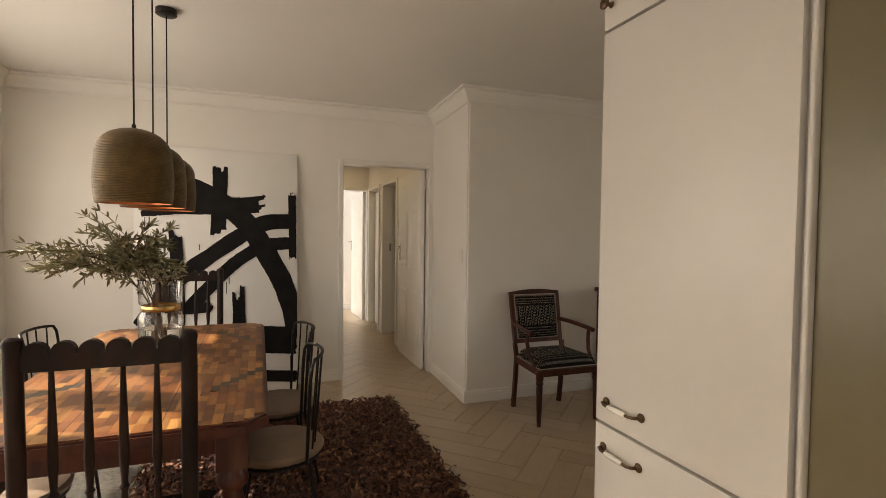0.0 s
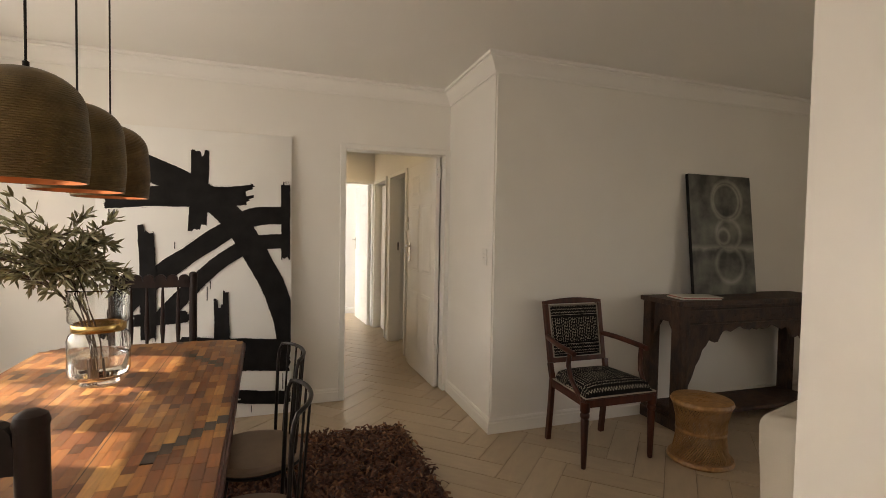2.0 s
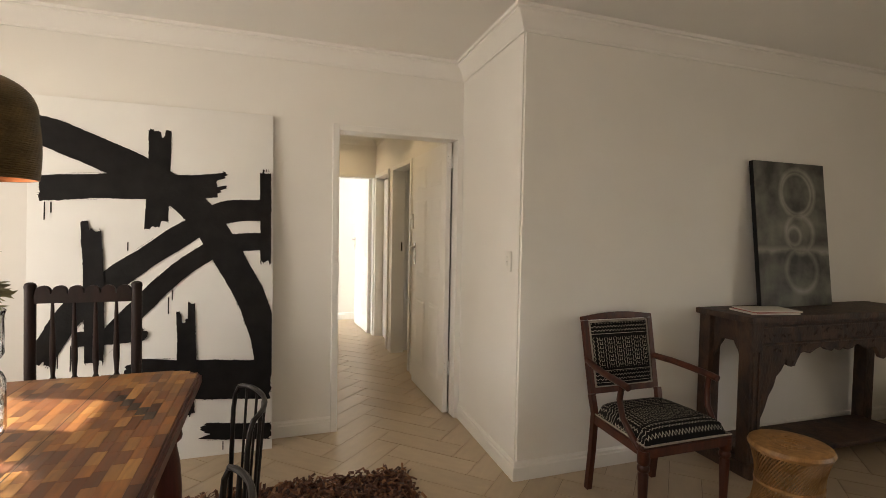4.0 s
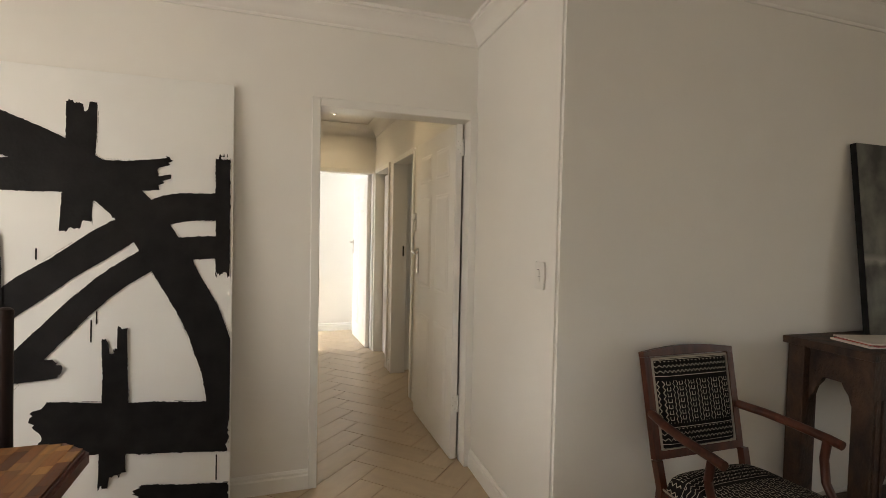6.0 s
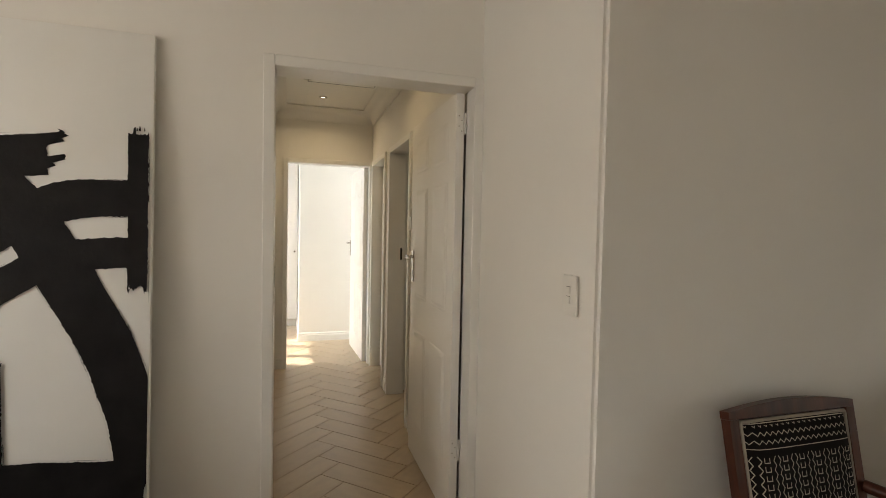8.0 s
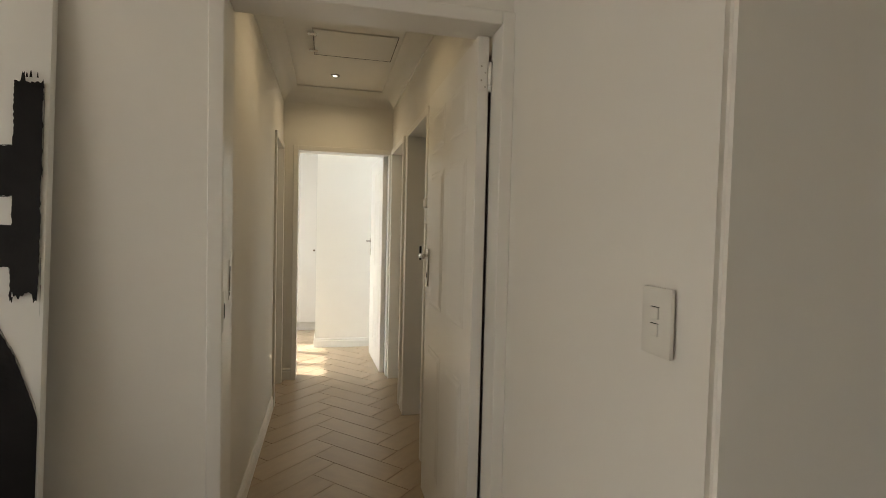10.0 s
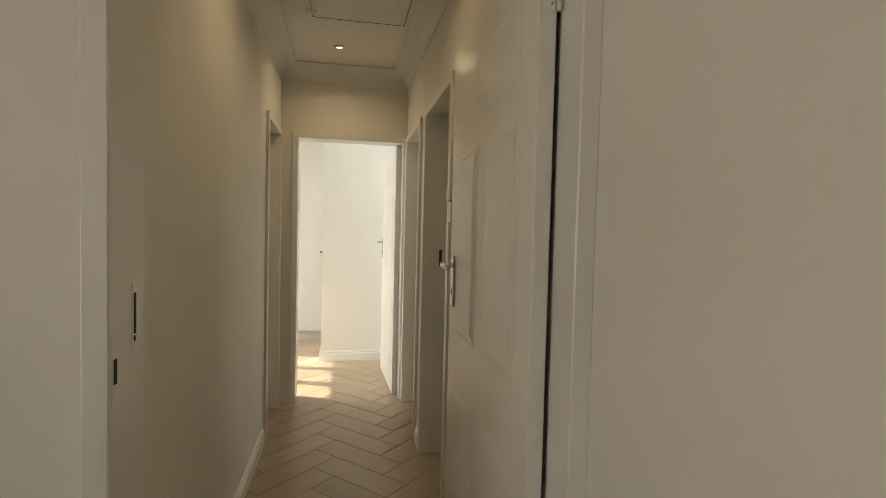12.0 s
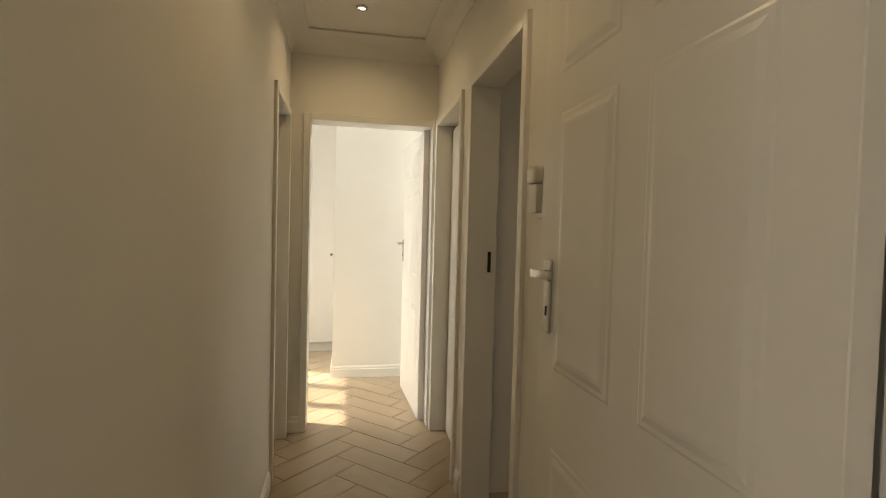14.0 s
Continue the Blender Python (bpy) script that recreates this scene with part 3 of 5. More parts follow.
box(so, 0.876, 0.8812, 4.953, 4.966, 1.078, 1.122)
part("strike_slot", so, DARK_PARTS_AND_SHADE, strike, "latch slot, its shade painted dark")
ls = B()
box(ls, 0.876, 0.8800, 5.034, 5.055, 1.122, 1.247, 0.001)
keep = tagged(link("door_1_keep", ls, GLOSS_WHITE), "painted lock keep with a dark slot", "lock keep", kind="structure")
# slot and screw hole have no depth; dark patches paint their shade
lo = B()
box(lo, 0.876, 0.8812, 5.0375, 5.0465, 1.150, 1.227)
part("keep_slot", lo, DARK_PARTS_AND_SHADE, keep, "narrow slot, its shade painted dark")
lo = B()
box(lo, 0.876, 0.8812, 5.038, 5.0435, 1.136, 1.146)
part("keep_hole", lo, DARK_PARTS_AND_SHADE, keep, "small screw hole, its shade painted dark")

door_frame("door_2_frame", "y", CY1, CY1 + 0.14, 0.877, 1.748, 2.03, "white painted steel door frame to the bedroom")
leaf2 = door_leaf("door_2", (1.705, 8.02), 92.6, 0.80, "white six-panel door standing open into the sunlit bedroom")
lever(leaf2, 0.040, 1)
door_frame("door_3_frame", "x", CX1, CX1 + 0.11, OPA[0], OPA[1], 2.025, "white painted door frame to a dark side room")
door_frame("door_4_frame", "x", CX1, CX1 + 0.11, OPB[0], OPB[1], 2.025, "white painted door frame to a side room")
door_frame("door_5_frame", "x", CX0 - 0.11, CX0, OPL[0], OPL[1], 2.025, "white painted door frame to a side room")
sp = B()
box(sp, 1.825, 1.84, OPA[1] - 0.045, OPA[1] - 0.0375, 1.14, 1.24, 0.001)
tagged(link("door_3_strike_plate", sp, DARK_PARTS_AND_SHADE), "dark strike plate in the door frame", "strike plate", kind="structure")
leaf5 = door_leaf("door_5", (CX0 - 0.104, OPL[0] + 0.04), 90, 0.54, "white panelled door, shut", 1.99)
leaf4 = door_leaf("door_4", (CX1 + 0.105, OPB[0] + 0.04), 88, 0.64, "white panelled door almost shut", 1.99)

# the built-in cupboard in the bedroom recess
cup = thing("bedroom_cupboard", pose(0.955, FY2 - 0.55, 0), "white built-in cupboard in the bedroom recess", "cupboard")
bm = B()
box(bm, -0.9, 0.09, 0.02, 0.54, 0.10, 2.560, 0.002)
part("body", bm, CUPBOARD, cup)
for x in (-0.9, -0.405):
    bm = B()
    box(bm, x + 0.003, x + 0.492, 0.0, 0.0195, 0.11, 2.550, 0.003)
    d = part("door", bm, CUPBOARD, cup)
    bm = B()
    lathe(bm, [(0.006, 0), (0.006, 0.015), (0.014, 0.02), (0.012, 0.03)], 12)
    part("knob", bm, BRONZE, d, "small dark knob", True, m=pose(x + 0.45, 0.0, 1.06, 90))
bm = B()
box(bm, -0.9, 0.09, 0.05, 0.54, 0.0, 0.10)
part("plinth", bm, CUPBOARD, cup)


def window(name, x0, x1, y0, y1, z0, z1, panes, label, bars=0, half=0.052):
    """A west-facing window: frame, mullions, sill and panes of glass."""
    win = thing(name, pose(0, 0, 0), label, "window")
    win["kind"] = "structure"
    xm = (x0 + x1) / 2
    fr = B()
    for a, b, c, d in ((y0, y1, z0, z0 + 0.05), (y0, y1, z1 - 0.05, z1), (y0, y0 + 0.05, z0 + 0.05, z1 - 0.05), (y1 - 0.05, y1, z0 + 0.05, z1 - 0.05)):
        box(fr, xm - 0.03, xm + 0.03, a, b, c, d, 0.002)
    part("window_frame", fr, GLOSS_WHITE, win)
    step = (y1 - y0) / panes
    for k in range(1, panes):
        mu = B()
        box(mu, xm - 0.028, xm + 0.028, y0 + k * step - half, y0 + k * step + half, z0 + 0.05, z1 - 0.05, 0.002)
        part("mullion", mu, GLOSS_WHITE, win)
    for k in range(panes):
        p = B()
        ya, yb = y0 + k * step + (half + 0.005 if k else 0.055), y0 + (k + 1) * step - (half + 0.005 if k < panes - 1 else 0.055)
        box(p, xm - 0.003, xm + 0.003, ya, yb, z0 + 0.055, z1 - 0.055)
        part("pane", p, GLASS, win).visible_shadow = False
    for k in range(bars):
        bb = B()
        zz = z0 + (k + 1) * (z1 - z0) / (bars + 1)
        tube(bb, [(xm + 0.05, y0 + 0.01, zz), (xm + 0.05, y1 - 0.01, zz)], 0.006, 6)
        part("bar", bb, GLOSS_WHITE, win, "white painted burglar bar")
    si = B()
    box(si, x0 - 0.02, x1 + 0.03, y0 - 0.03, y1 + 0.03, z0 - 0.03, z0 - 0.002, 0.004)
    part("window_sill", si, GLOSS_WHITE, win)
    return win


window("window_1", XW - 0.22, XW, *WIN1, 6, "wide white window with upright mullions beside the dining table", 2, 0.10)
window("window_2", XW - 0.22, XW, *WIN2, 4, "white window with upright mullions in the bedroom", 2)

# the next four windows are unseen additions, three of them for fill lamps
window("added_window_5", XW - 0.22, XW, *WIN3, 3, "added white kitchen window with upright mullions, unseen")
# invented window behind the shut door, unseen
window("added_window_6", XW - 0.22, XW, *WIN5, 2, "added unseen white window of the room off the corridor")
window("added_window_4", 4.2, 4.35, 8.18, 9.02, 0.85, 2.15, 2, "added unseen white window in the bedroom side wall")
window("added_window_7", XE, XE + 0.2, *WIN6, 2, "added unseen white window that lights the dim side room")
window("window_3", XE, XE + 0.2, *WIN4, 5, "wide white window of the sitting room")

# ---- corridor fittings ----
can = thing("downlight", pose(1.213, 7.47, H - 0.012), "small round recessed ceiling downlight, lit", "downlight")
bm = B()
lathe(bm, [(0.021, 0.006), (0.023, 0.0), (0.034, 0.002), (0.036, 0.011), (0.021, 0.0115)], 24, closed=False)
part("rim", bm, CHROME, can, "satin rim", True)
bm = B()
lathe(bm, [(0.001, 0.004), (0.0205, 0.006), (0.0205, 0.011)], 20, closed=False)
part("bulb", bm, SHELL, can, "glowing bulb")
can["group"] = "corridor downlights"
# second fixture, unseen: assumed for the warm light on the near wall
copy_thing(can, pose(1.213, 6.02, H - 0.012))
hatch = thing("ceiling_hatch", pose(1.33, 6.78, H - 0.010), "white ceiling hatch with two hinges", "hatch")
bm = B()
box(bm, -0.262, 0.262, -0.222, 0.222, 0.0, 0.009, 0.002)
part("panel", bm, CEIL, hatch)
# dark strips on three edges paint the shade of the gap
for (a, b, c, d) in ((-0.2655, 0.2655, 0.2225, 0.2265), (-0.2643, -0.2625, -0.225, 0.225), (0.2625, 0.2655, -0.225, 0.225)):
    bm = B()
    box(bm, a, b, c, d, -0.0005, 0.0098)
    part("gap", bm, DARK_PARTS_AND_SHADE, hatch, "dark strip painting the shade in the hatch gap")
for y in (-0.15, 0.15):
    bm = B()
    box(bm, -0.30, -0.24, y - 0.02, y + 0.02, -0.003, 0.0, 0.001)
    part("hinge", bm, CHROME, hatch, "small metal hinge")

switch = thing("light_switch", pose(1.725, 4.113, 1.21), "white two-rocker light switch plate on the return wall", "light switch")
bm = B()
box(bm, -0.009, -0.0005, -0.038, 0.038, -0.058, 0.058, 0.004, 2)
part("plate", bm, PLASTIC, switch, smooth=True)
for z in (0.014, -0.014):
    bm = B()
    box(bm, -0.0125, -0.009, -0.009, 0.009, z - 0.0105, z + 0.0105, 0.001)
    r_ = part("rocker", bm, PLASTIC, switch)
    # thin dark strip paints the shade above the rocker
    bm = B()
    box(bm, -0.0128, -0.0090, -0.009, 0.009, z + 0.0107, z + 0.0112)
    part("painted_shadow", bm, DARK_PARTS_AND_SHADE, r_)

phone = thing("wall_intercom", pose(CX1 - 0.002, 6.005, 1.375), "small white plastic intercom handset on the corridor wall", "intercom")
bm = B()
box(bm, -0.028, 0.0, -0.045, 0.045, 0.0, 0.145, 0.006, 2)
part("base", bm, PLASTIC, phone)
bm = B()
box(bm, -0.052, -0.0285, -0.028, 0.028, 0.015, 0.10, 0.006, 2)
box(bm, -0.062, -0.0285, -0.032, 0.032, 0.101, 0.15, 0.010, 3)
part("handset", bm, PLASTIC, phone, "white handset with a rounded earpiece", True)

# ---- kitchen side: tall cabinet and fridge ----
cab = thing("tall_cabinet", pose(1.094, 0.919, 0), "tall cream kitchen cabinet with bronze and porcelain handles", "cabinet")
bm = B()
box(bm, 0.021, 0.60, 0.0, 0.582, 0.08, 2.50, 0.002)
part("body", bm, CUPBOARD, cab)
bm = B()
box(bm, 0.05, 0.60, 0.0, 0.582, 0.0, 0.08)
part("plinth", bm, CUPBOARD, cab)
DOORS = ((0.085, 0.838), (0.842, 1.992), (1.996, 2.49))
made = []
for z0, z1 in DOORS:
    bm = B()
    box(bm, 0.0, 0.020, 0.006, 0.585, z0 + 0.002, z1 - 0.002, 0.004, 2)
    made.append(part("door", bm, CUPBOARD, cab, smooth=True))
bm = B()
box(bm, -0.002, 0.03, -0.0215, -0.0095, 0.0, 2.50, 0.005, 3)
part("corner_bead", bm, CUPBOARD, cab, "rounded upright trim", True)


def bow_handle(parent, y0, y1, z):
    h = B()
    tube(h, [(-0.004, y0, z), (-0.020, y0 + 0.004, z), (-0.026, y0 + 0.020, z - 0.002), (-0.026, y1 - 0.020, z - 0.002), (-0.020, y1 - 0.004, z), (-0.004, y1, z)], 0.0045, 10)
    for y in (y0, y1):
        lathe(h, [(0.012, -0.004), (0.013, 0.0), (0.009, 0.005), (0.004, 0.007)], 14, (0, 0, 0))
        for v in h.verts[-14 * 4:]:
            v.co = Vector((-v.co.z - 0.003, y + v.co.y, z + v.co.x))
    hd = part("handle", h, BRONZE, parent, "antique bronze bow handle", True)
    g = B()
    ym = (y0 + y1) / 2
    prof = [(0.0045, -0.036), (0.0075, -0.030), (0.0085, 0.0), (0.0075, 0.030), (0.0045, 0.036)]
    lathe(g, prof, 14)
    part("grip", g, PORCELAIN, hd, "cream porcelain grip", True, m=pose(-0.026, ym, z - 0.002, 90))


bow_handle(made[1], 0.395, 0.535, 0.911)
bow_handle(made[0], 0.400, 0.545, 0.774)
kb = B()
lathe(kb, [(0.010, 0.0), (0.006, 0.006), (0.006, 0.016), (0.016, 0.022), (0.017, 0.028), (0.010, 0.033)], 18)
part("knob", kb, BRONZE, made[2], "antique bronze knob", True, m=pose(0.0, 0.555, 2.065, 0, -90))

fr = thing("refrigerator", pose(1.106, 0.2085, 0), "tall olive-beige refrigerator beside the cabinet", "refrigerator")
bm = B()
box(bm, 0.05, 0.62, 0.0, 0.69, 0.06, 1.95, 0.004)
part("body", bm, FRIDGE, fr)
for z0, z1 in ((0.07, 0.70), (0.71, 1.94)):
    bm = B()
    box(bm, 0.0, 0.049, 0.002, 0.6885, z0, z1, 0.005, 3)
    d = part("door", bm, FRIDGE, fr, smooth=True)
    bm = B()
    box(bm, -0.035, -0.02, 0.02, 0.045, z0 + 0.12 if z0 > 0.5 else z1 - 0.45, z0 + 0.60 if z0 > 0.5 else z1 - 0.1, 0.004, 2)
    box(bm, -0.021, 0.0, 0.025, 0.040, (z0 + 0.15) if z0 > 0.5 else z1 - 0.42, (z0 + 0.18) if z0 > 0.5 else z1 - 0.39)
    box(bm, -0.021, 0.0, 0.025, 0.040, (z0 + 0.54) if z0 > 0.5 else z1 - 0.16, (z0 + 0.57) if z0 > 0.5 else z1 - 0.13)
    part("handle", bm, CHROME, d, "metal bar handle")
bm = B()
box(bm, 0.08, 0.60, 0.02, 0.67, 0.0, 0.06)
part("foot", bm, DARK_PARTS_AND_SHADE, fr, "dark plinth")
bm = B()
box(bm, 0.06, 0.62, -0.01, 0.70, 1.953, 2.50, 0.003)
over = thing("bridge_cabinet", pose(1.106, 0.194, 0), "cream wall cabinet above the refrigerator", "cabinet")
part("body", bm, CUPBOARD, over)
for y0 in (-0.005, 0.348):
    bm = B()
    box(bm, 0.04, 0.058, y0, y0 + 0.347, 1.957, 2.495, 0.003)
    part("door", bm, CUPBOARD, over)

# ---- large abstract painting leaning on the door wall ----
PH = math.hypot(0.135, 2.085)
art = thing("large_painting", Matrix.Translation((0.46, 4.795, 0.0)) @ Matrix.Rotation(-math.atan2(0.135, 2.085), 4, "X"), "tall white canvas with bold black brush strokes leaning on the wall", "painting")
PW = 1.27
bm = B()
box(bm, -PW, 0, 0.0, 0.028, 0.0, PH, 0.004, 2)
part("canvas", bm, CANVAS, art, smooth=True)


def stroke(pts, width, y=-0.0015, seed=1, start=None, finish=None):
    """A brush stroke: a ribbon along points (x from the right edge, height), rough at its edges and frayed at its ends; start and finish push the ends out along the width."""
    rnd = random.Random(seed)
    P = [Vector(p) for p in pts]
    dense = []
    for i in range(len(P) - 1):
        p0, p1, p2, p3 = P[max(i - 1, 0)], P[i], P[i + 1], P[min(i + 2, len(P) - 1)]
        k = max(3, int((p2 - p1).length / 0.008))
        for j in range(k):
            t = j / k
            dense.append(0.5 * ((2 * p1) + (p2 - p0) * t + (2 * p0 - 5 * p1 + 4 * p2 - p3) * t * t + (3 * p1 - p0 - 3 * p2 + p3) * t ** 3))
    dense.append(P[-1])
    n, rows = len(dense), 25
    bm = B()
    grid = []
    frays = []
    for end in range(2):
        # bristle clumps that lift at different lengths
        level, clump = 0.0, []
        for r in range(rows):
            if rnd.random() < 0.28:
                level = rnd.uniform(-1, 1)
            clump.append(level + rnd.uniform(-0.22, 0.22))
        frays.append(clump)
    frayA, frayB = frays
    for i, p in enumerate(dense):
        d = (dense[min(i + 1, n - 1)] - dense[max(i - 1, 0)]).normalized()
        side = Vector((-d.y, d.x))
        line = []
        for r in range(rows):
            s = r / (rows - 1) - 0.5
            w = width * (1 + 0.02 * math.sin(i * 0.06 + seed))
            e = (abs(rnd.gauss(0, 0.0018)) * (1 if r else -1) + 0.0050 * noise.noise(Vector((i * 0.05, r, seed)))) if r in (0, rows - 1) else 0
            along = 0
            if i < 4:
                along = frayA[r] * 0.013 - (start(s) if start else 0)
            if i > n - 5:
                along = frayB[r] * 0.013 + (finish(s) if finish else 0)
            q = p + side * (s * w + e) + d * along
            q = Vector((min(max(q.x, -PW + 0.004), -0.004), min(max(q.y, 0.006), PH - 0.006)))
            line.append(bm.verts.new((q.x, y, q.y)))
        grid.append(line)
    for a, c in zip(grid, grid[1:]):
        for k in range(rows - 1):
            bm.faces.new((a[k], a[k + 1], c[k + 1], c[k]))

    def sliver(i, s, length, thick, step):
        # one dry bristle trail that follows the stroke
        left, right = [], []
        for j in range(5):
            m = min(max(i + round(step * j * length / 4 / 0.008), 0), n - 1)
            d = (dense[min(m + 1, n - 1)] - dense[max(m - 1, 0)]).normalized()
            q = dense[m] + Vector((-d.y, d.x)) * s * width
            if m in (0, n - 1):
                q += d * step * max(0.0, j * length / 4 - abs(m - i) * 0.008)
            for side, row in ((0.5, left), (-0.5, right)):
                v = q + Vector((-d.y, d.x)) * side * thick * (1 - 0.17 * j)
                row.append(bm.verts.new((min(max(v.x, -PW + 0.004), -0.004), y, min(max(v.y, 0.006), PH - 0.006))))
        for j in range(4):
            bm.faces.new((left[j], left[j + 1], right[j + 1], right[j]))
    for k in range(6):
        sliver(0 if k % 2 else n - 1, rnd.uniform(-0.47, 0.47), rnd.uniform(0.010, 0.018), rnd.uniform(0.003, 0.007), -1 if k % 2 else 1)
    for k in range(int(n / 14)):
        sliver(rnd.randrange(n), rnd.choice((-1, 1)) * (0.5 + rnd.uniform(0.002, 0.007) / width), rnd.uniform(0.04, 0.14), rnd.uniform(0.0008, 0.0018), 1)
    return bm


def art_x(v):
    return v - 0.46


STROKES = (
    (((-0.172, 1.905), (-0.175, 1.68), (-0.187, 1.395)), 0.118),
    (((-0.75, 1.575), (-0.45, 1.60), (-0.24, 1.605), (0.07, 1.622), (0.125, 1.629)), 0.14),
    (((-0.80, 1.90), (-0.72, 1.885), (-0.64, 1.855), (-0.45, 1.775), (-0.24, 1.68), (-0.02, 1.525), (0.10, 1.375), (0.21, 1.184), (0.323, 0.965), (0.415, 0.70), (0.45, 0.47)), 0.168),
    (((0.42, 1.485), (0.18, 1.465), (-0.03, 1.34), (-0.25, 1.18), (-0.43, 1.04), (-0.61, 0.86), (-0.75, 0.62)), 0.128),
    (((0.42, 1.29), (0.21, 1.275), (0.05, 1.20), (-0.11, 1.07), (-0.27, 0.90), (-0.43, 0.72)), 0.104),
    (((0.415, 1.73), (0.418, 1.16)), 0.062),
    (((-0.290, 0.493), (0.01, 0.467), (0.20, 0.452), (0.455, 0.432)), 0.232),
    (((-0.025, 0.815), (-0.02, 0.59), (-0.03, 0.26)), 0.10),
    (((0.09, 0.155), (0.25, 0.135), (0.455, 0.115)), 0.095),
    (((-0.508, 1.345), (-0.495, 1.10), (-0.485, 0.60)), 0.095),
    (((-0.58, 0.735), (-0.43, 0.74), (-0.25, 0.755)), 0.08),
)
# horns, notches and slanted ends of single strokes
ENDS = {
    0: (lambda s: 0.0 if 0.05 < s < 0.24 else 0.034, lambda s: 0.03 if s < 0.2 else 0.0),
    1: (None, lambda s: 0.075 if s > 0.22 else 0.02 if s > -0.12 else 0.07 if s > -0.22 else 0.03 if s > -0.36 else 0.0),
    6: (lambda s: 0.025 + 0.03 * math.sin(s * 9), None),
    7: (lambda s: 0.10 if s > 0.12 else 0.058 if s < -0.22 else 0.0, lambda s: 0.05 if s < -0.1 else 0.0),
    8: (lambda s: 0.02 + 0.03 * math.sin(s * 8), None),
    9: (lambda s: 0.05 if s < -0.1 else 0.0, None),
    10: (None, lambda s: 0.02 * math.cos(s * 3)),
}
for k, (pts, wide) in enumerate(STROKES):
    part("brush_stroke", stroke([(art_x(a), b) for a, b in pts], wide, -0.0012 - 0.0011 * k, k + 3, *ENDS.get(k, (None, None))), BLACK_PAINT, art, "black acrylic brush stroke")
for k, (x, z, length) in enumerate(((-0.12, 0.96, 0.10), (-0.10, 1.0, 0.06), (0.30, 0.86, 0.08), (-0.73, 1.50, 0.10), (-0.70, 1.50, 0.06), (0.40, 0.30, 0.12), (0.18, 0.08, 0.05), (-0.33, 1.28, 0.05), (-0.60, 0.70, 0.14), (-0.66, 0.68, 0.1))):
    bm = B()
    box(bm, art_x(x) - 0.003, art_x(x) + 0.003, -0.0022, -0.0012, z - length, z)
    part("paint_drip", bm, BLACK_PAINT, art, "thin black paint drip")

# ---- dining table ----
TX0, TX1, TY0, TY1, TZ = -0.785, 0.170, 2.03, 3.945, 0.76
CH = 0.075


def in_top(x, y, pad=0.0):
    dx, dy = min(x - TX0, TX1 - x), min(y - TY0, TY1 - y)
    return dx > pad and dy > pad and dx + dy > CH + pad * 1.4


table = thing("dining_table", pose(0, 0, 0), "heavy reddish wooden dining table with patchwork inlaid top", "table")
bm = B()
oct_ = [(TX0 + CH, TY0), (TX1 - CH, TY0), (TX1, TY0 + CH), (TX1, TY1 - CH), (TX1 - CH, TY1), (TX0 + CH, TY1), (TX0, TY1 - CH), (TX0, TY0 + CH)]
outline(bm, oct_, 0.045, "z")
bmesh.ops.bevel(bm, geom=[e for e in bm.edges if abs(e.verts[0].co.z - e.verts[1].co.z) < 1e-5], offset=0.008, segments=2, affect="EDGES")
top = part("tabletop", bm, RED_WOOD, table, "red-brown moulded board edge", True, m=Matrix.Translation((0, 0, TZ - 0.0485)))
bm = B()
for a, b, c, d in ((TX0 + 0.07, TX1 - 0.07, TY0 + 0.07, TY0 + 0.10), (TX0 + 0.07, TX1 - 0.07, TY1 - 0.10, TY1 - 0.07), (TX0 + 0.07, TX0 + 0.10, TY0 + 0.1, TY1 - 0.1), (TX1 - 0.10, TX1 - 0.07, TY0 + 0.1, TY1 - 0.1)):
    box(bm, a, b, c, d, TZ - 0.125, TZ - 0.049, 0.003)
part("apron", bm, RED_WOOD, table)
LEG = [(0.036, 0.0), (0.045, 0.012), (0.045, 0.05), (0.030, 0.075), (0.028, 0.10), (0.043, 0.135), (0.050, 0.20), (0.052, 0.30), (0.045, 0.41), (0.033, 0.475), (0.033, 0.49), (0.050, 0.505), (0.054, 0.52), (0.050, 0.54), (0.036, 0.56), (0.036, 0.572)]
for x in (TX0 + 0.12, TX1 - 0.12):
    for y in (TY0 + 0.12, TY1 - 0.12):
        bm = B()
        lathe(bm, LEG, 20)
        box(bm, -0.053, 0.053, -0.053, 0.053, 0.57, TZ - 0.05, 0.006, 2)
        part("leg", bm, RED_WOOD, table, "turned baluster leg", True, m=Matrix.Translation((x, y, 0)))

# ---- dining chairs with scalloped top rails ----


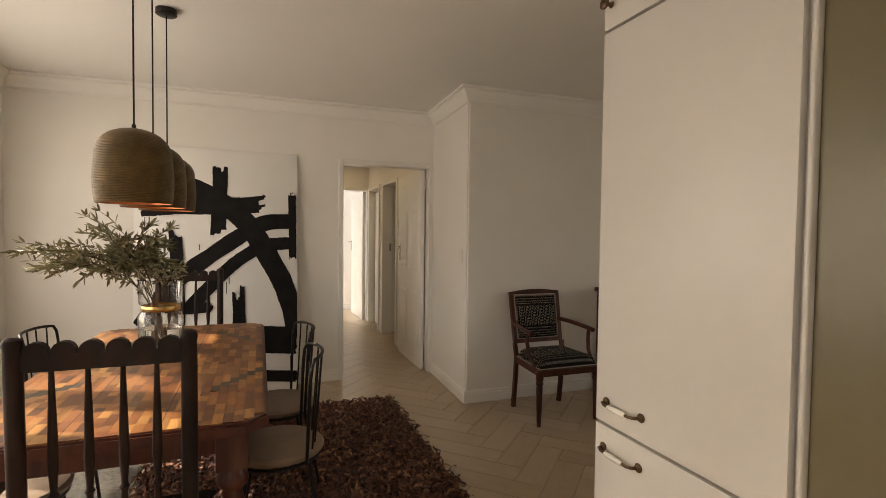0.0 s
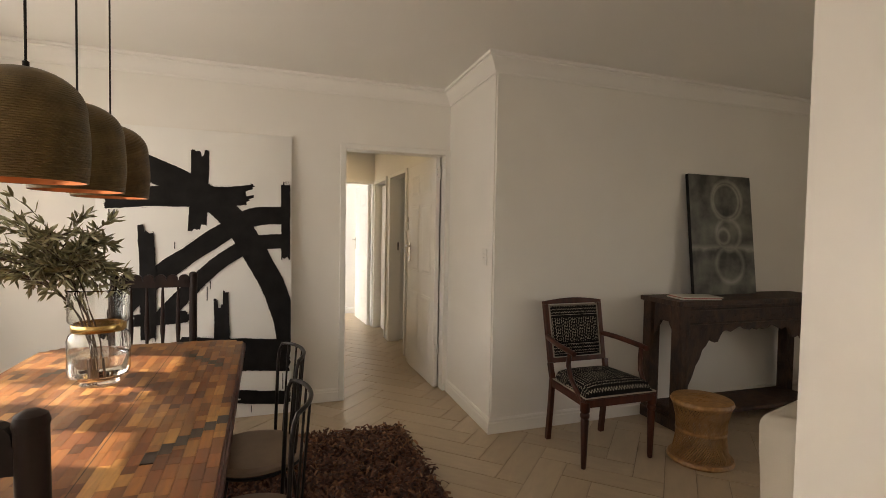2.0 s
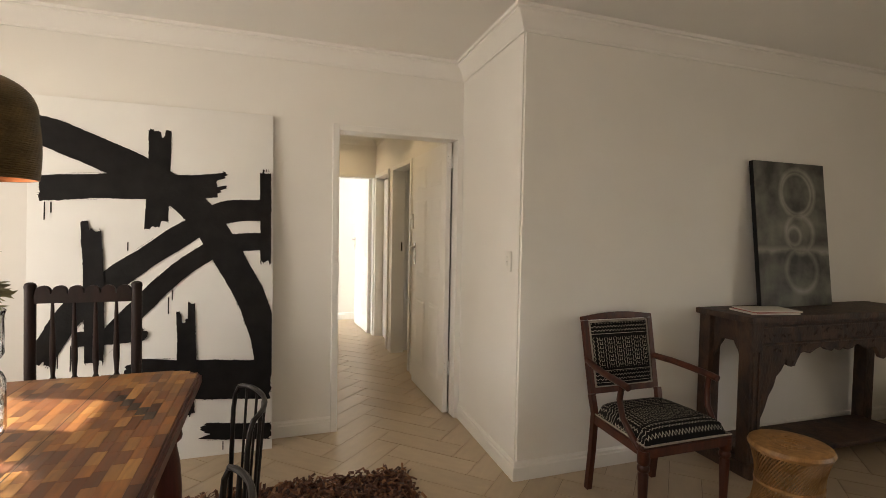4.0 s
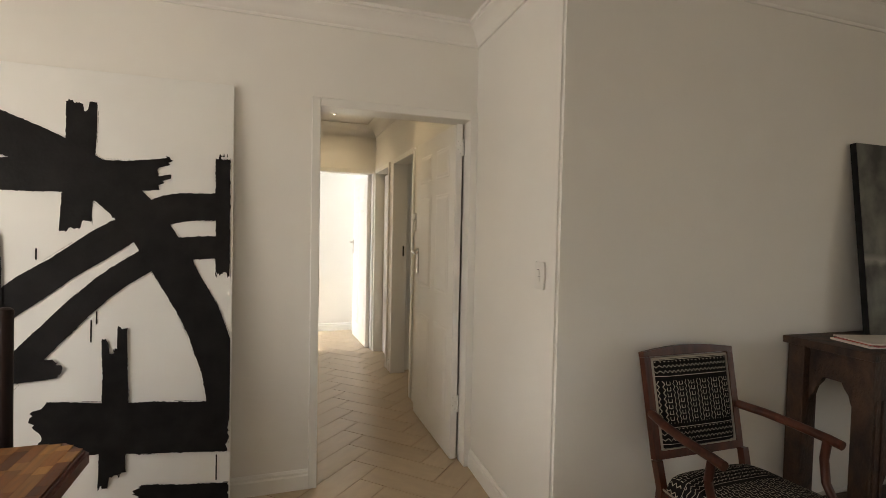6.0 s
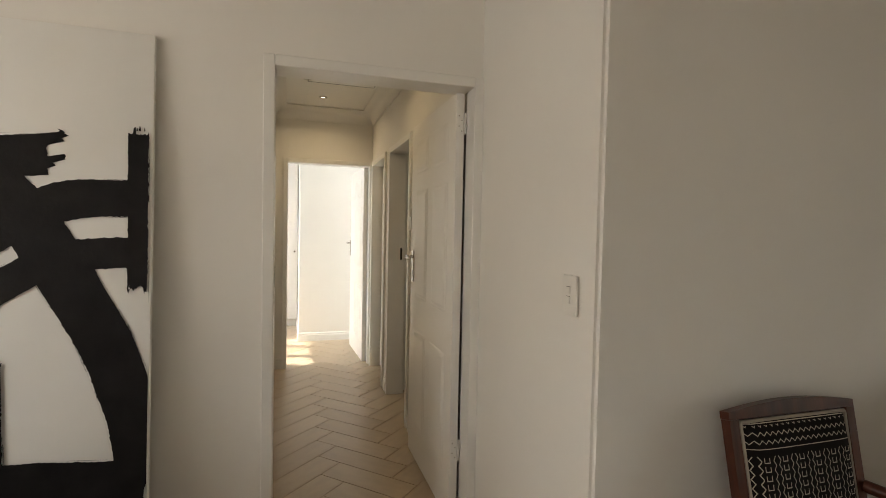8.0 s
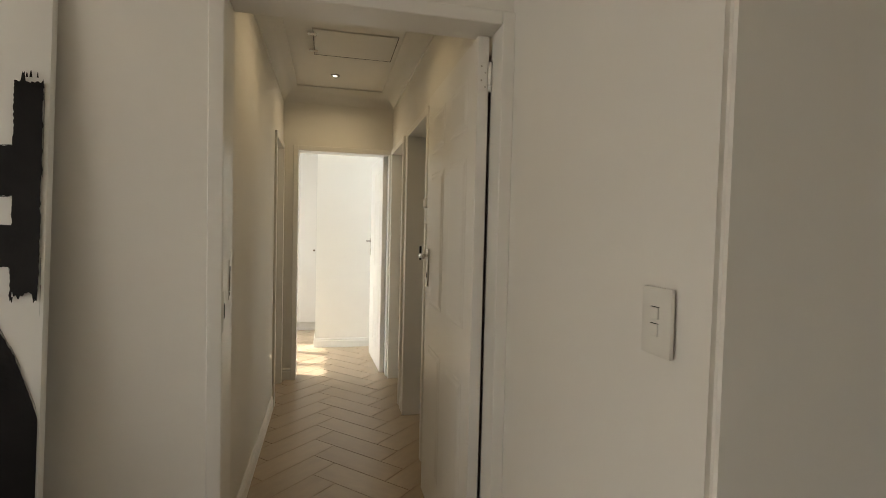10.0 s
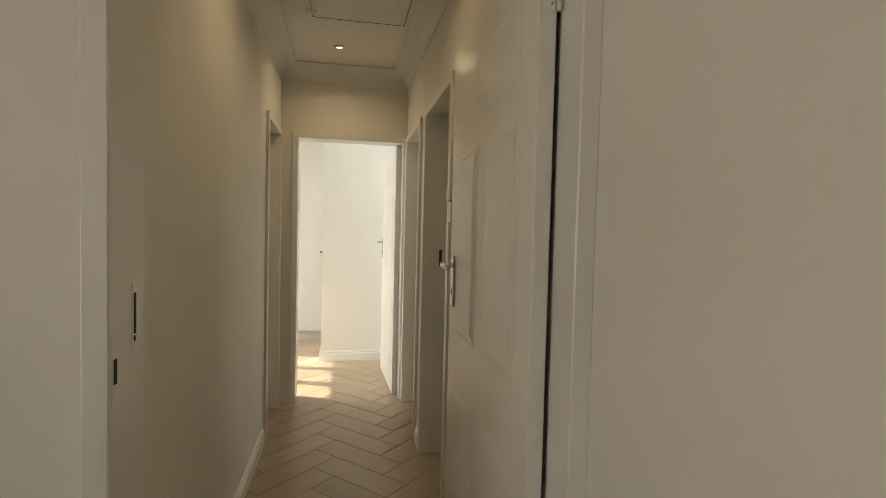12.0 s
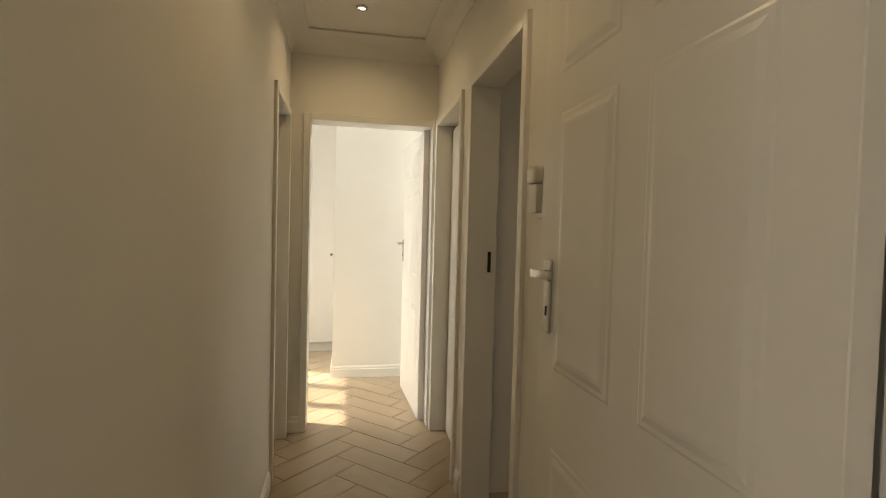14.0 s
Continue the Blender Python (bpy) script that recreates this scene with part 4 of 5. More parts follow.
def spindle_chair(m):
    """Local: seat front towards +y, back at y = 0, centred on x."""
    ch = thing("spindle_chair", m, "dark-stained wooden dining chair with scalloped rail and spindles", "chair", "spindle chairs at the table ends")
    w = 0.195
    for s in (-1, 1):
        bm = B()
        tube(bm, [(s * w, -0.03, 0.0), (s * w, 0.0, 0.43), (s * w, 0.0, 0.75), (s * w, -0.012, 1.105)], 0.021, 12)
        lathe(bm, [(0.021, 0.0), (0.023, 0.010), (0.020, 0.022), (0.010, 0.028)], 12, (s * w, -0.012, 1.10))
        part("back_post", bm, DARK_WOOD, ch, smooth=True)
        bm = B()
        tube(bm, [(s * (w + 0.01), 0.40, 0.0), (s * (w + 0.01), 0.39, 0.44)], 0.020, 12, 1.2)
        part("front_leg", bm, DARK_WOOD, ch, smooth=True)
        bm = B()
        tube(bm, [(s * (w + 0.005), 0.0, 0.20), (s * (w + 0.01), 0.40, 0.20)], 0.011, 8)
        part("side_stretcher", bm, DARK_WOOD, ch, smooth=True)
    bm = B()
    tube(bm, [(-w, 0.2, 0.20), (w, 0.2, 0.20)], 0.011, 8)
    part("stretcher", bm, DARK_WOOD, ch, smooth=True)
    pts = [(-w + 0.012, 1.045), (-w + 0.012, 1.075)]
    for k in range(6):
        c = -0.148 + k * 0.0592
        for a in range(0, 9):
            th = math.pi - math.pi * a / 8
            pts.append((c + 0.0275 * math.cos(th), 1.085 + 0.034 * max(0, math.sin(th)) ** 0.7))
    pts += [(w - 0.012, 1.075), (w - 0.012, 1.045)]
    bm = B()
    outline(bm, pts, 0.022)
    part("top_rail", bm, DARK_WOOD, ch, "rail cut in six scallops", m=Matrix.Translation((0, -0.02, -0.005)))
    SP = [(0.007, 0.0), (0.009, 0.04), (0.014, 0.13), (0.008, 0.235), (0.013, 0.245), (0.008, 0.255), (0.013, 0.33), (0.010, 0.45), (0.006, 0.575)]
    for x in (-0.117, -0.039, 0.039, 0.117):
        bm = B()
        lathe(bm, SP, 10)
        part("spindle", bm, DARK_WOOD, ch, "turned spindle", True, m=pose(x, 0.0, 0.47, 1.0))
    bm = B()
    outline(bm, [(-0.19, -0.01), (0.19, -0.01), (0.225, 0.42), (-0.225, 0.42)], 0.035, "z")
    bmesh.ops.bevel(bm, geom=list(bm.edges), offset=0.008, segments=2, affect="EDGES")
    part("seat", bm, DARK_WOOD, ch, m=Matrix.Translation((0, 0, 0.435)))
    return ch


sp_chair = spindle_chair(pose(-0.238, 1.79, 0.0))
copy_thing(sp_chair, pose(-0.315, 4.10, 0.0, 0, 0, 180))

# ---- wire-backed chairs ----


def wire_chair(m):
    """Local: the sitter faces -x; the back is at +x."""
    ch = thing("wire_chair", m, "black wire chair with a round taupe seat pad", "chair", "wire chairs along the table")
    bm = B()
    lathe(bm, [(0.0, 0.0), (0.17, 0.0), (0.195, 0.010), (0.200, 0.026), (0.19, 0.040), (0.15, 0.048), (0.0, 0.050)], 32, closed=False)
    bmesh.ops.remove_doubles(bm, verts=bm.verts, dist=1e-5)
    part("seat_pad", bm, SEAT_LEATHER, ch, "round taupe leather pad", True, m=Matrix.Translation((0, 0, 0.425)))
    bm = B()
    ringp = [(0.185 * math.cos(a), 0.185 * math.sin(a), 0.42) for a in [2 * math.pi * k / 28 for k in range(29)]]
    tube(bm, ringp, 0.007, 6)
    part("seat_ring", bm, BLACK_WIRE, ch, smooth=True)
    # hoop of the back: up from the ring, over in a flat curve, and down
    def hoop(a, z):
        lean = (z - 0.42) * 0.16
        return ((0.085 + lean * 0.5) * math.cos(a) + 0.07, (0.19 + lean * 0.2) * math.sin(a), z)
    amax = radians(62)
    pts = [hoop(-amax, 0.42), hoop(-amax, 0.60), hoop(-amax, 0.78), hoop(-amax * 0.96, 0.83)]
    pts += [hoop(amax * k / 8, 0.865 - 0.012 * abs(k / 8) ** 4) for k in range(-7, 8)]
    pts += [hoop(amax * 0.96, 0.83), hoop(amax, 0.78), hoop(amax, 0.60), hoop(amax, 0.42)]
    bm = B()
    tube(bm, pts, 0.0075, 8)
    part("back_hoop", bm, BLACK_WIRE, ch, smooth=True)
    for k in (-2, -1, 0, 1, 2):
        a = amax * k / 3
        bm = B()
        tube(bm, [hoop(a, 0.42), hoop(a, 0.64), hoop(a, 0.86)], 0.0042, 6)
        part("back_wire", bm, BLACK_WIRE, ch, smooth=True)
    for sx in (-1, 1):
        for sy in (-1, 1):
            bm = B()
            tube(bm, [(0.12 * sx, 0.12 * sy, 0.42), (0.19 * sx, 0.18 * sy, 0.008)], 0.0085, 8)
            lathe(bm, [(0.011, 0.0), (0.011, 0.012)], 8, (0.19 * sx, 0.18 * sy, 0.0))
            part("leg", bm, BLACK_WIRE, ch, smooth=True)
    return ch


w1 = wire_chair(pose(0.215, 2.56, 0))
copy_thing(w1, pose(0.232, 3.13, 0, 0, 0, 9))
copy_thing(w1, pose(-0.80, 3.40, 0, 0, 0, 176))
w4 = copy_thing(w1, pose(-0.72, 2.47, 0, 0, 0, 183))

# ---- pendant lamps ----


def pendant(y, label):
    lp = thing("pendant_lamp", pose(-0.326, y, 0), label, "pendant lamp", "pendant lamps over the table")
    bm = B()
    R, z0, hgt = 0.133, 1.500, 0.290
    prof = [(R - 0.003, z0)]
    n = 96
    for i in range(n + 1):
        t = i / n
        r = R * (1.0 + 0.045 * math.sin(math.pi * min(1, t / 0.62)) ) if t < 0.62 else R * max(0.0, 1 - ((t - 0.62) / 0.40) ** 2.4) ** 0.5
        prof.append((max(0.028, r) + (0.0014 if i % 2 else -0.0003), z0 + hgt * t))
    lathe(bm, prof, 40, closed=False)
    shade = part("shade", bm, ROPE, lp, "dome shade wound in olive and brass cord", True)
    bm = B()
    inner = [(R - 0.004, z0 + 0.001)] + [(max(0.02, (R - 0.006) * (1.0 if t < 0.6 else math.sqrt(max(0.0, 1 - ((t - 0.6) / 0.40) ** 2)))), z0 + hgt * t * 0.97) for t in [k / 14 for k in range(1, 15)]]
    lathe(bm, inner, 32, closed=False)
    part("lining", bm, COPPER, lp, "copper-coloured lining", True)
    bm = B()
    tube(bm, [(0, 0, z0 + hgt - 0.01), (0, 0, H - 0.03)], 0.0035, 8)
    part("cord", bm, BLACK_WIRE, lp)
    bm = B()
    lathe(bm, [(0.026, z0 + hgt - 0.012), (0.026, z0 + hgt + 0.004), (0.008, z0 + hgt + 0.008), (0.008, z0 + hgt + 0.022)], 16)
    part("cap", bm, BLACK_WIRE, lp, "black cord grip", True)
    bm = B()
    lathe(bm, [(0.046, H - 0.032), (0.052, H - 0.028), (0.052, H - 0.0015)], 28)
    part("ceiling_rose", bm, BLACK_WIRE, lp, "black round ceiling rose", True)
    bm = B()
    lathe(bm, [(0.014, z0 + hgt - 0.10), (0.016, z0 + hgt - 0.085), (0.016, z0 + hgt - 0.02)], 14)
    part("bulb_holder", bm, BLACK_WIRE, lp, "black bulb holder", True)
    return lp


for y in (2.55, 2.93, 3.31):
    pendant(y, "olive and brass dome pendant lamp on black cord, unlit")

# ---- vase with olive branches ----
VX, VY = -0.345, 3.215
vase = thing("glass_vase", pose(VX, VY, TZ), "clear glass vase with a brass collar, half full of water", "vase")
bm = B()
outer = [(0.050, 0.0), (0.056, 0.004), (0.058, 0.022), (0.064, 0.032), (0.084, 0.045), (0.088, 0.06), (0.088, 0.185), (0.082, 0.205), (0.074, 0.215), (0.074, 0.245), (0.082, 0.252), (0.086, 0.262), (0.086, 0.365), (0.090, 0.378)]
outer = [(r * 1.2, z) for r, z in outer]
inner = [(r - 0.004, z + (0.012 if i < 3 else 0.0)) for i, (r, z) in enumerate(outer)]
lathe(bm, [(0.0005, 0.0)] + outer + [(0.106, 0.381)] + list(reversed(inner[2:])) + [(0.0005, 0.034)], 40, closed=False)
g = part("glass", bm, GLASS, vase, "clear glass body", True)
g.visible_shadow = False
bm = B()
lathe(bm, [(0.0900, 0.216), (0.0920, 0.219), (0.0920, 0.242), (0.0900, 0.245)], 40, closed=False)
part("collar", bm, BRASS, vase, "brass collar", True)
bm = B()
lathe(bm, [(0.058, 0.037), (0.0945, 0.049), (0.1005, 0.063), (0.1005, 0.125), (0.001, 0.125)], 32, closed=False)
w_ = part("water", bm, WATER, vase, "clear water", True)
w_.visible_shadow = False

branches = thing("olive_branches", pose(VX, VY, TZ + 0.04), "leafy olive branches standing in the glass vase", "branches")
rnd = random.Random(11)


def leaf_at(bm, p, d, length, wide):
    d = d.normalized()
    s = d.cross(Vector((rnd.uniform(-1, 1), rnd.uniform(-1, 1), rnd.uniform(-0.4, 1)))).normalized()
    nrm = s.cross(d)
    v = [bm.verts.new(p + d * length * a + s * wide * b + nrm * length * c) for a, b, c in ((0, 0, 0), (0.3, 0.5, 0.02), (0.7, 0.42, 0.03), (1, 0, -0.02), (0.7, -0.42, 0.03), (0.3, -0.5, 0.02))]
    m1, m2 = bm.verts.new(p + d * length * 0.3 - nrm * length * 0.03), bm.verts.new(p + d * length * 0.7 - nrm * length * 0.03)
    for f in ((v[0], v[1], m1), (v[1], v[2], m2, m1), (v[2], v[3], m2), (v[0], m1, v[5]), (m1, m2, v[4], v[5]), (m2, v[3], v[4])):
        bm.faces.new(f)


TIPS = []
for k in range(46):
    t = rnd.random() ** 0.9
    x = 0.10 - 0.68 * t
    TIPS.append((x + rnd.gauss(0, 0.02), rnd.uniform(-0.11, 0.11), (0.45 + rnd.uniform(-0.13, 0.15)) if x > -0.35 else 0.46 + rnd.uniform(-0.10, 0.08)))
TIPS += [(0.10, rnd.uniform(-0.08, 0.08), 0.40), (0.07, 0.07, 0.36), (-0.08, -0.09, 0.38), (-0.20, 0.06, 0.36), (-0.12, 0.02, 0.42), (0.03, -0.08, 0.44)]
TIPS += [(rnd.uniform(-0.26, 0.08), rnd.uniform(-0.10, 0.10), rnd.uniform(0.34, 0.52)) for k in range(16)]
TIPS += [(-0.26, 0.0, 0.68), (-0.62, 0.0, 0.48), (-0.33, 0.0, 0.66), (-0.05, 0.02, 0.62), (0.05, 0.0, 0.61)]
mains = []
for n_tip, tip in enumerate(sorted(TIPS, key=lambda p: (round(p[0] * 37) % 5, p[0]))):
    end = Vector(tip)
    if n_tip < 8:
        foot = Vector((rnd.uniform(-0.03, 0.03), rnd.uniform(-0.03, 0.03), 0.0))
        neck = Vector((max(-0.03, min(0.03, end.x * 0.12)), max(-0.03, min(0.03, end.y * 0.3)), 0.46))
    else:
        host = min(mains, key=lambda q: (q[-1] - end).length + rnd.uniform(0, 0.12))
        foot = host[rnd.choice((8, 8, 9, 9, 10))].copy()
        neck = foot * 0.5 + end * 0.5 + Vector((0.04 * rnd.uniform(-1, 1), 0.03 * rnd.uniform(-1, 1), 0.04))
    pts = []
    for k in range(15):
        t = k / 14
        p = foot * (1 - t) ** 2 + neck * 2 * t * (1 - t) + end * t * t
        pts.append(p + Vector((rnd.gauss(0, 0.003), rnd.gauss(0, 0.003), 0.02 * math.sin(t * 3) * t)))
    if n_tip < 8:
        mains.append(pts)
    bm = B()
    tube(bm, pts, 0.0035, 5, 0.35)
    stem = part("stem", bm, TWIG, branches)
    bm = B()
    for k in range(4 if n_tip >= 8 else 5, 15):
        d = (pts[k] - pts[k - 1]).normalized()
        for side in range(rnd.choice((2, 3, 3))):
            out = d * rnd.uniform(0.3, 0.9) + Vector((rnd.gauss(0, 0.42), rnd.gauss(0, 0.42), rnd.gauss(0.10, 0.42)))
            if pts[k].z > 0.22:
                leaf_at(bm, pts[k] + d * rnd.uniform(-0.015, 0.015), out, rnd.uniform(0.032, 0.060), rnd.uniform(0.0088, 0.0145))
    leaf_at(bm, pts[-1], pts[-1] - pts[-2], 0.05, 0.012)
    part("leaves", bm, LEAF, stem, "narrow grey-green olive leaves", m=None)

# ---- shaggy rug and grey mat ----
rug = thing("shag_rug", pose(0.34, 3.08, 0.0), "dark brown leather-strip shag rug under the table", "rug")
RX, RY = 0.82, 1.19
bm = B()
box(bm, -RX, RX, -RY, RY, 0.0005, 0.012, 0.004)
part("backing", bm, RUG_BACK, rug)
rnd = random.Random(5)
vs, fs = [], []
N = 15000
for i in range(N):
    x, y = rnd.uniform(-RX, RX), rnd.uniform(-RY, RY)
    a, ln, wd = rnd.uniform(0, 6.283), rnd.uniform(0.035, 0.075), rnd.uniform(0.0045, 0.009)
    up = rnd.uniform(0.012, 0.038)
    dx, dy = math.cos(a), math.sin(a)
    sx, sy = -dy * wd, dx * wd
    tw = rnd.uniform(-0.008, 0.008)
    base = len(vs)
    for t, z in ((0, 0.010), (0.45, 0.010 + up), (1.0, 0.012 + up * rnd.uniform(0.1, 0.9))):
        px, py = x + dx * ln * t, y + dy * ln * t
        k = 1.0 if t < 0.9 else 0.4
        vs.append((px + sx * k, py + sy * k, z + tw * t))
        vs.append((px - sx * k, py - sy * k, z - tw * t))
    fs += [(base, base + 1, base + 3, base + 2), (base + 2, base + 3, base + 5, base + 4)]
me = bpy.data.meshes.new("shag")
me.from_pydata(vs, [], fs)
me.materials.append(SHAG)
pile = new("shag", me)
pile.parent = rug
tagged(pile, "curling dark brown leather strips", kind="stuff")
bm = B()
box(bm, -1.45, -0.50, 1.95, 4.05, 0.0008, 0.009, 0.003)
tagged(link("flatweave_mat", bm, GREY_RUG), "grey braided flat mat beside the shag rug", "mat")

# ---- armchair ----
arm = thing("armchair", pose(2.285, 3.58, 0), "mahogany armchair in black cloth with pale zigzags", "armchair")
for s in (-1, 1):
    bm = B()
    xb, xf = s * 0.215, s * 0.245
    for k, (pts, r) in enumerate((([(xb, 0.215, 0.0), (xb, 0.19, 0.22), (xb, 0.175, 0.42), (xb * 1.02, 0.200, 0.52)], 0.021),)):
        tube(bm, pts, r, 4)
    part("back_leg", bm, CHAIR_WOOD, arm, m=None)
    bm = B()
    lathe(bm, [(0.013, 0.0), (0.016, 0.02), (0.024, 0.29), (0.020, 0.30), (0.028, 0.312), (0.028, 0.325), (0.022, 0.335), (0.029, 0.345), (0.029, 0.40)], 14, (xf, -0.225, 0))
    part("front_leg", bm, CHAIR_WOOD, arm, "turned tapered leg", True)
    bm = B()
    tube(bm, [(xb * 1.03, 0.235, 0.690), (xf * 1.03, 0.13, 0.684), (xf * 1.09, 0.02, 0.676), (xf * 1.11, -0.10, 0.668), (xf * 1.11, -0.145, 0.662)], 0.017, 10)
    part("armrest", bm, CHAIR_WOOD, arm, smooth=True)
    bm = B()
    tube(bm, [(xf * 1.10, -0.095, 0.66), (xf * 1.11, -0.085, 0.59), (xf * 1.08, -0.10, 0.51), (xf * 1.03, -0.15, 0.44), (xf * 1.0, -0.205, 0.385)], 0.015, 10)
    part("arm_support", bm, CHAIR_WOOD, arm, smooth=True)
bm = B()
outline(bm, [(-0.262, -0.250), (0.262, -0.250), (0.222, 0.19), (-0.222, 0.19)], 0.055, "z")
bmesh.ops.bevel(bm, geom=list(bm.edges), offset=0.008, segments=2, affect="EDGES")
part("seat_rail", bm, CHAIR_WOOD, arm, m=Matrix.Translation((0, 0, 0.365)))


def cushion(bm, wide0, wide1, depth, thick, uvs, steps=14):
    """A domed pad over a tapering seat, with the cloth's layout in metres as its map."""
    layer = bm.loops.layers.uv.new("UVMap")
    grid = []
    for j in range(steps + 1):
        v = j / steps
        row = []
        for i in range(steps + 1):
            u = i / steps
            w = wide0 + (wide1 - wide0) * v
            eu, ev = 1 - abs(2 * u - 1) ** 5, 1 - abs(2 * v - 1) ** 5
            row.append(bm.verts.new(((u - 0.5) * w, (v - 0.5) * depth, thick * (0.25 + 0.75 * (eu * ev) ** 0.6) if 0 < i < steps and 0 < j < steps else 0.0)))
        grid.append(row)
    for j in range(steps):
        for i in range(steps):
            f = bm.faces.new((grid[j][i], grid[j][i + 1], grid[j + 1][i + 1], grid[j + 1][i]))
            for lp, (a, b) in zip(f.loops, ((i, j), (i + 1, j), (i + 1, j + 1), (i, j + 1))):
                lp[layer].uv = (a / steps * wide0, b / steps * depth + uvs)
    return bm


bm = B()
cushion(bm, 0.52, 0.43, 0.43, 0.085, 0.02)
part("seat_pad", bm, MUD_CLOTH, arm, "black cloth with pale zigzag rows", True, m=Matrix.Translation((0, -0.032, 0.419)))
bm = B()
tube(bm, [(-0.256, -0.248, 0.424), (0.256, -0.248, 0.424)], 0.0042, 6)
tube(bm, [(-0.256, -0.248, 0.424), (-0.218, 0.185, 0.424)], 0.0042, 6)
tube(bm, [(0.256, -0.248, 0.424), (0.218, 0.185, 0.424)], 0.0042, 6)
part("seat_piping", bm, PIPING, arm, "pale piping round the seat", True)
back = Matrix.Translation((0.008, 0.207, 0.515)) @ Matrix.Diagonal((0.955, 1, 1.0, 1)) @ Matrix.Rotation(radians(-11.5), 4, "X")
bm = B()
outline(bm, [(-0.205, 0.0), (0.205, 0.0), (0.205, 0.032), (-0.205, 0.032)], 0.028)
part("back_rail", bm, CHAIR_WOOD, arm, m=back)
bm = B()
arc = [(-0.243, 0.394), (0.243, 0.394)] + [(0.243 - 0.486 * k / 10, 0.414 + 0.020 * math.sin(math.pi * k / 10)) for k in range(11)]
outline(bm, arc, 0.030)
part("crest_rail", bm, CHAIR_WOOD, arm, "gently arched crest rail", m=back)
bm = B()
cushion(bm, 0.385, 0.40, 0.355, 0.030, 0.0)
part("back_pad", bm, MUD_CLOTH, arm, "black cloth with pale zigzag rows", True, m=back @ Matrix.Translation((0, 0.004, 0.21)) @ Matrix.Rotation(radians(90), 4, "X"))
bm = B()
box(bm, -0.205, 0.205, 0.010, 0.026, 0.03, 0.39)
part("back_board", bm, CHAIR_WOOD, arm, m=back)
bm = B()
for a_, b_ in (((-0.196, 0.036), (-0.203, 0.384)), ((0.196, 0.036), (0.203, 0.384)), ((-0.196, 0.036), (0.196, 0.036)), ((-0.203, 0.384), (0.203, 0.384))):
    tube(bm, [(a_[0], 0.004, a_[1]), (b_[0], 0.004, b_[1])], 0.0065, 6)
part("back_piping", bm, PIPING, arm, "pale piping round the back pad", True, m=back)
for s in (-1, 1):
    bm = B()
    outline(bm, [(s * 0.204, 0.0), (s * 0.236, 0.0), (s * 0.243, 0.393), (s * 0.211, 0.393)], 0.028)
    part("back_stile", bm, CHAIR_WOOD, arm, m=back)

# ---- carved console table ----
con = thing("console_table", pose(3.74, 3.76, 0, 0, 0, -2.0), "dark carved wooden console table with scalloped apron", "console table")
CW, CD, CZ = 0.765, 0.20, 0.925
bm = B()
box(bm, -CW, CW, -CD, CD, CZ - 0.035, CZ, 0.006, 2)
part("top", bm, CONSOLE_WOOD, con, "worn plank top")
for sx in (-1, 1):
    for sy in (-1, 1):
        bm = B()
        box(bm, sx * (CW - 0.065) - 0.045, sx * (CW - 0.065) + 0.045, sy * (CD - 0.055) - 0.04, sy * (CD - 0.055) + 0.04, 0.085, CZ - 0.036, 0.006, 2)
        for k in (-1, 1):
            box(bm, sx * (CW - 0.065) + k * 0.02 - 0.008, sx * (CW - 0.065) + k * 0.02 + 0.008, sy * (CD - 0.055) - 0.046 if sy < 0 else sy * (CD - 0.055) + 0.040, sy * (CD - 0.055) - 0.040 if sy < 0 else sy * (CD - 0.055) + 0.046, 0.10, CZ - 0.20, 0.002)
        part("leg", bm, CONSOLE_WOOD, con, "square fluted leg")
    bm = B()
    box(bm, sx * (CW - 0.065) - 0.05, sx * (CW - 0.065) + 0.05, -CD - 0.01, CD + 0.01, 0.0, 0.084, 0.012, 2)
    part("foot", bm, CONSOLE_WOOD, con, "heavy sledge foot")
    bm = B()
    pts = [(-0.104, CZ - 0.036), (0.104, CZ - 0.036), (0.104, CZ - 0.30), (0.092, CZ - 0.262), (0.082, CZ - 0.255), (0.070, CZ - 0.215), (0.048, CZ - 0.185), (0.040, CZ - 0.165), (-0.040, CZ - 0.165), (-0.048, CZ - 0.185), (-0.070, CZ - 0.215), (-0.082, CZ - 0.255), (-0.092, CZ - 0.262), (-0.104, CZ - 0.30)]
    outline(bm, pts, 0.022, "x")
    part("end_bracket", bm, CONSOLE_WOOD, con, "shaped end apron", m=Matrix.Translation((sx * (CW - 0.065) - 0.011, 0, 0)))
bm = B()
box(bm, -CW + 0.09, CW - 0.09, -CD + 0.03, CD - 0.03, 0.085, 0.115, 0.005)
part("lower_shelf", bm, CONSOLE_WOOD, con, "low plank shelf")
bm = B()
half = [(0.0, CZ - 0.235), (0.035, CZ - 0.215), (0.07, CZ - 0.235), (0.11, CZ - 0.225), (0.15, CZ - 0.20), (0.20, CZ - 0.215), (0.25, CZ - 0.24), (0.29, CZ - 0.225), (0.325, CZ - 0.235), (0.345, CZ - 0.265), (0.365, CZ - 0.30), (0.395, CZ - 0.312), (0.425, CZ - 0.30), (0.44, CZ - 0.275), (0.475, CZ - 0.33), (0.51, CZ - 0.36), (0.53, CZ - 0.42), (0.565, CZ - 0.47), (0.59, CZ - 0.54), (0.62, CZ - 0.60), (0.655, CZ - 0.66)]
edge = half + [(0.655, CZ - 0.036)]
pts = [(-a, b) for a, b in reversed(edge)] + half[1:] + [(0.655, CZ - 0.036)]
outline(bm, pts, 0.024)
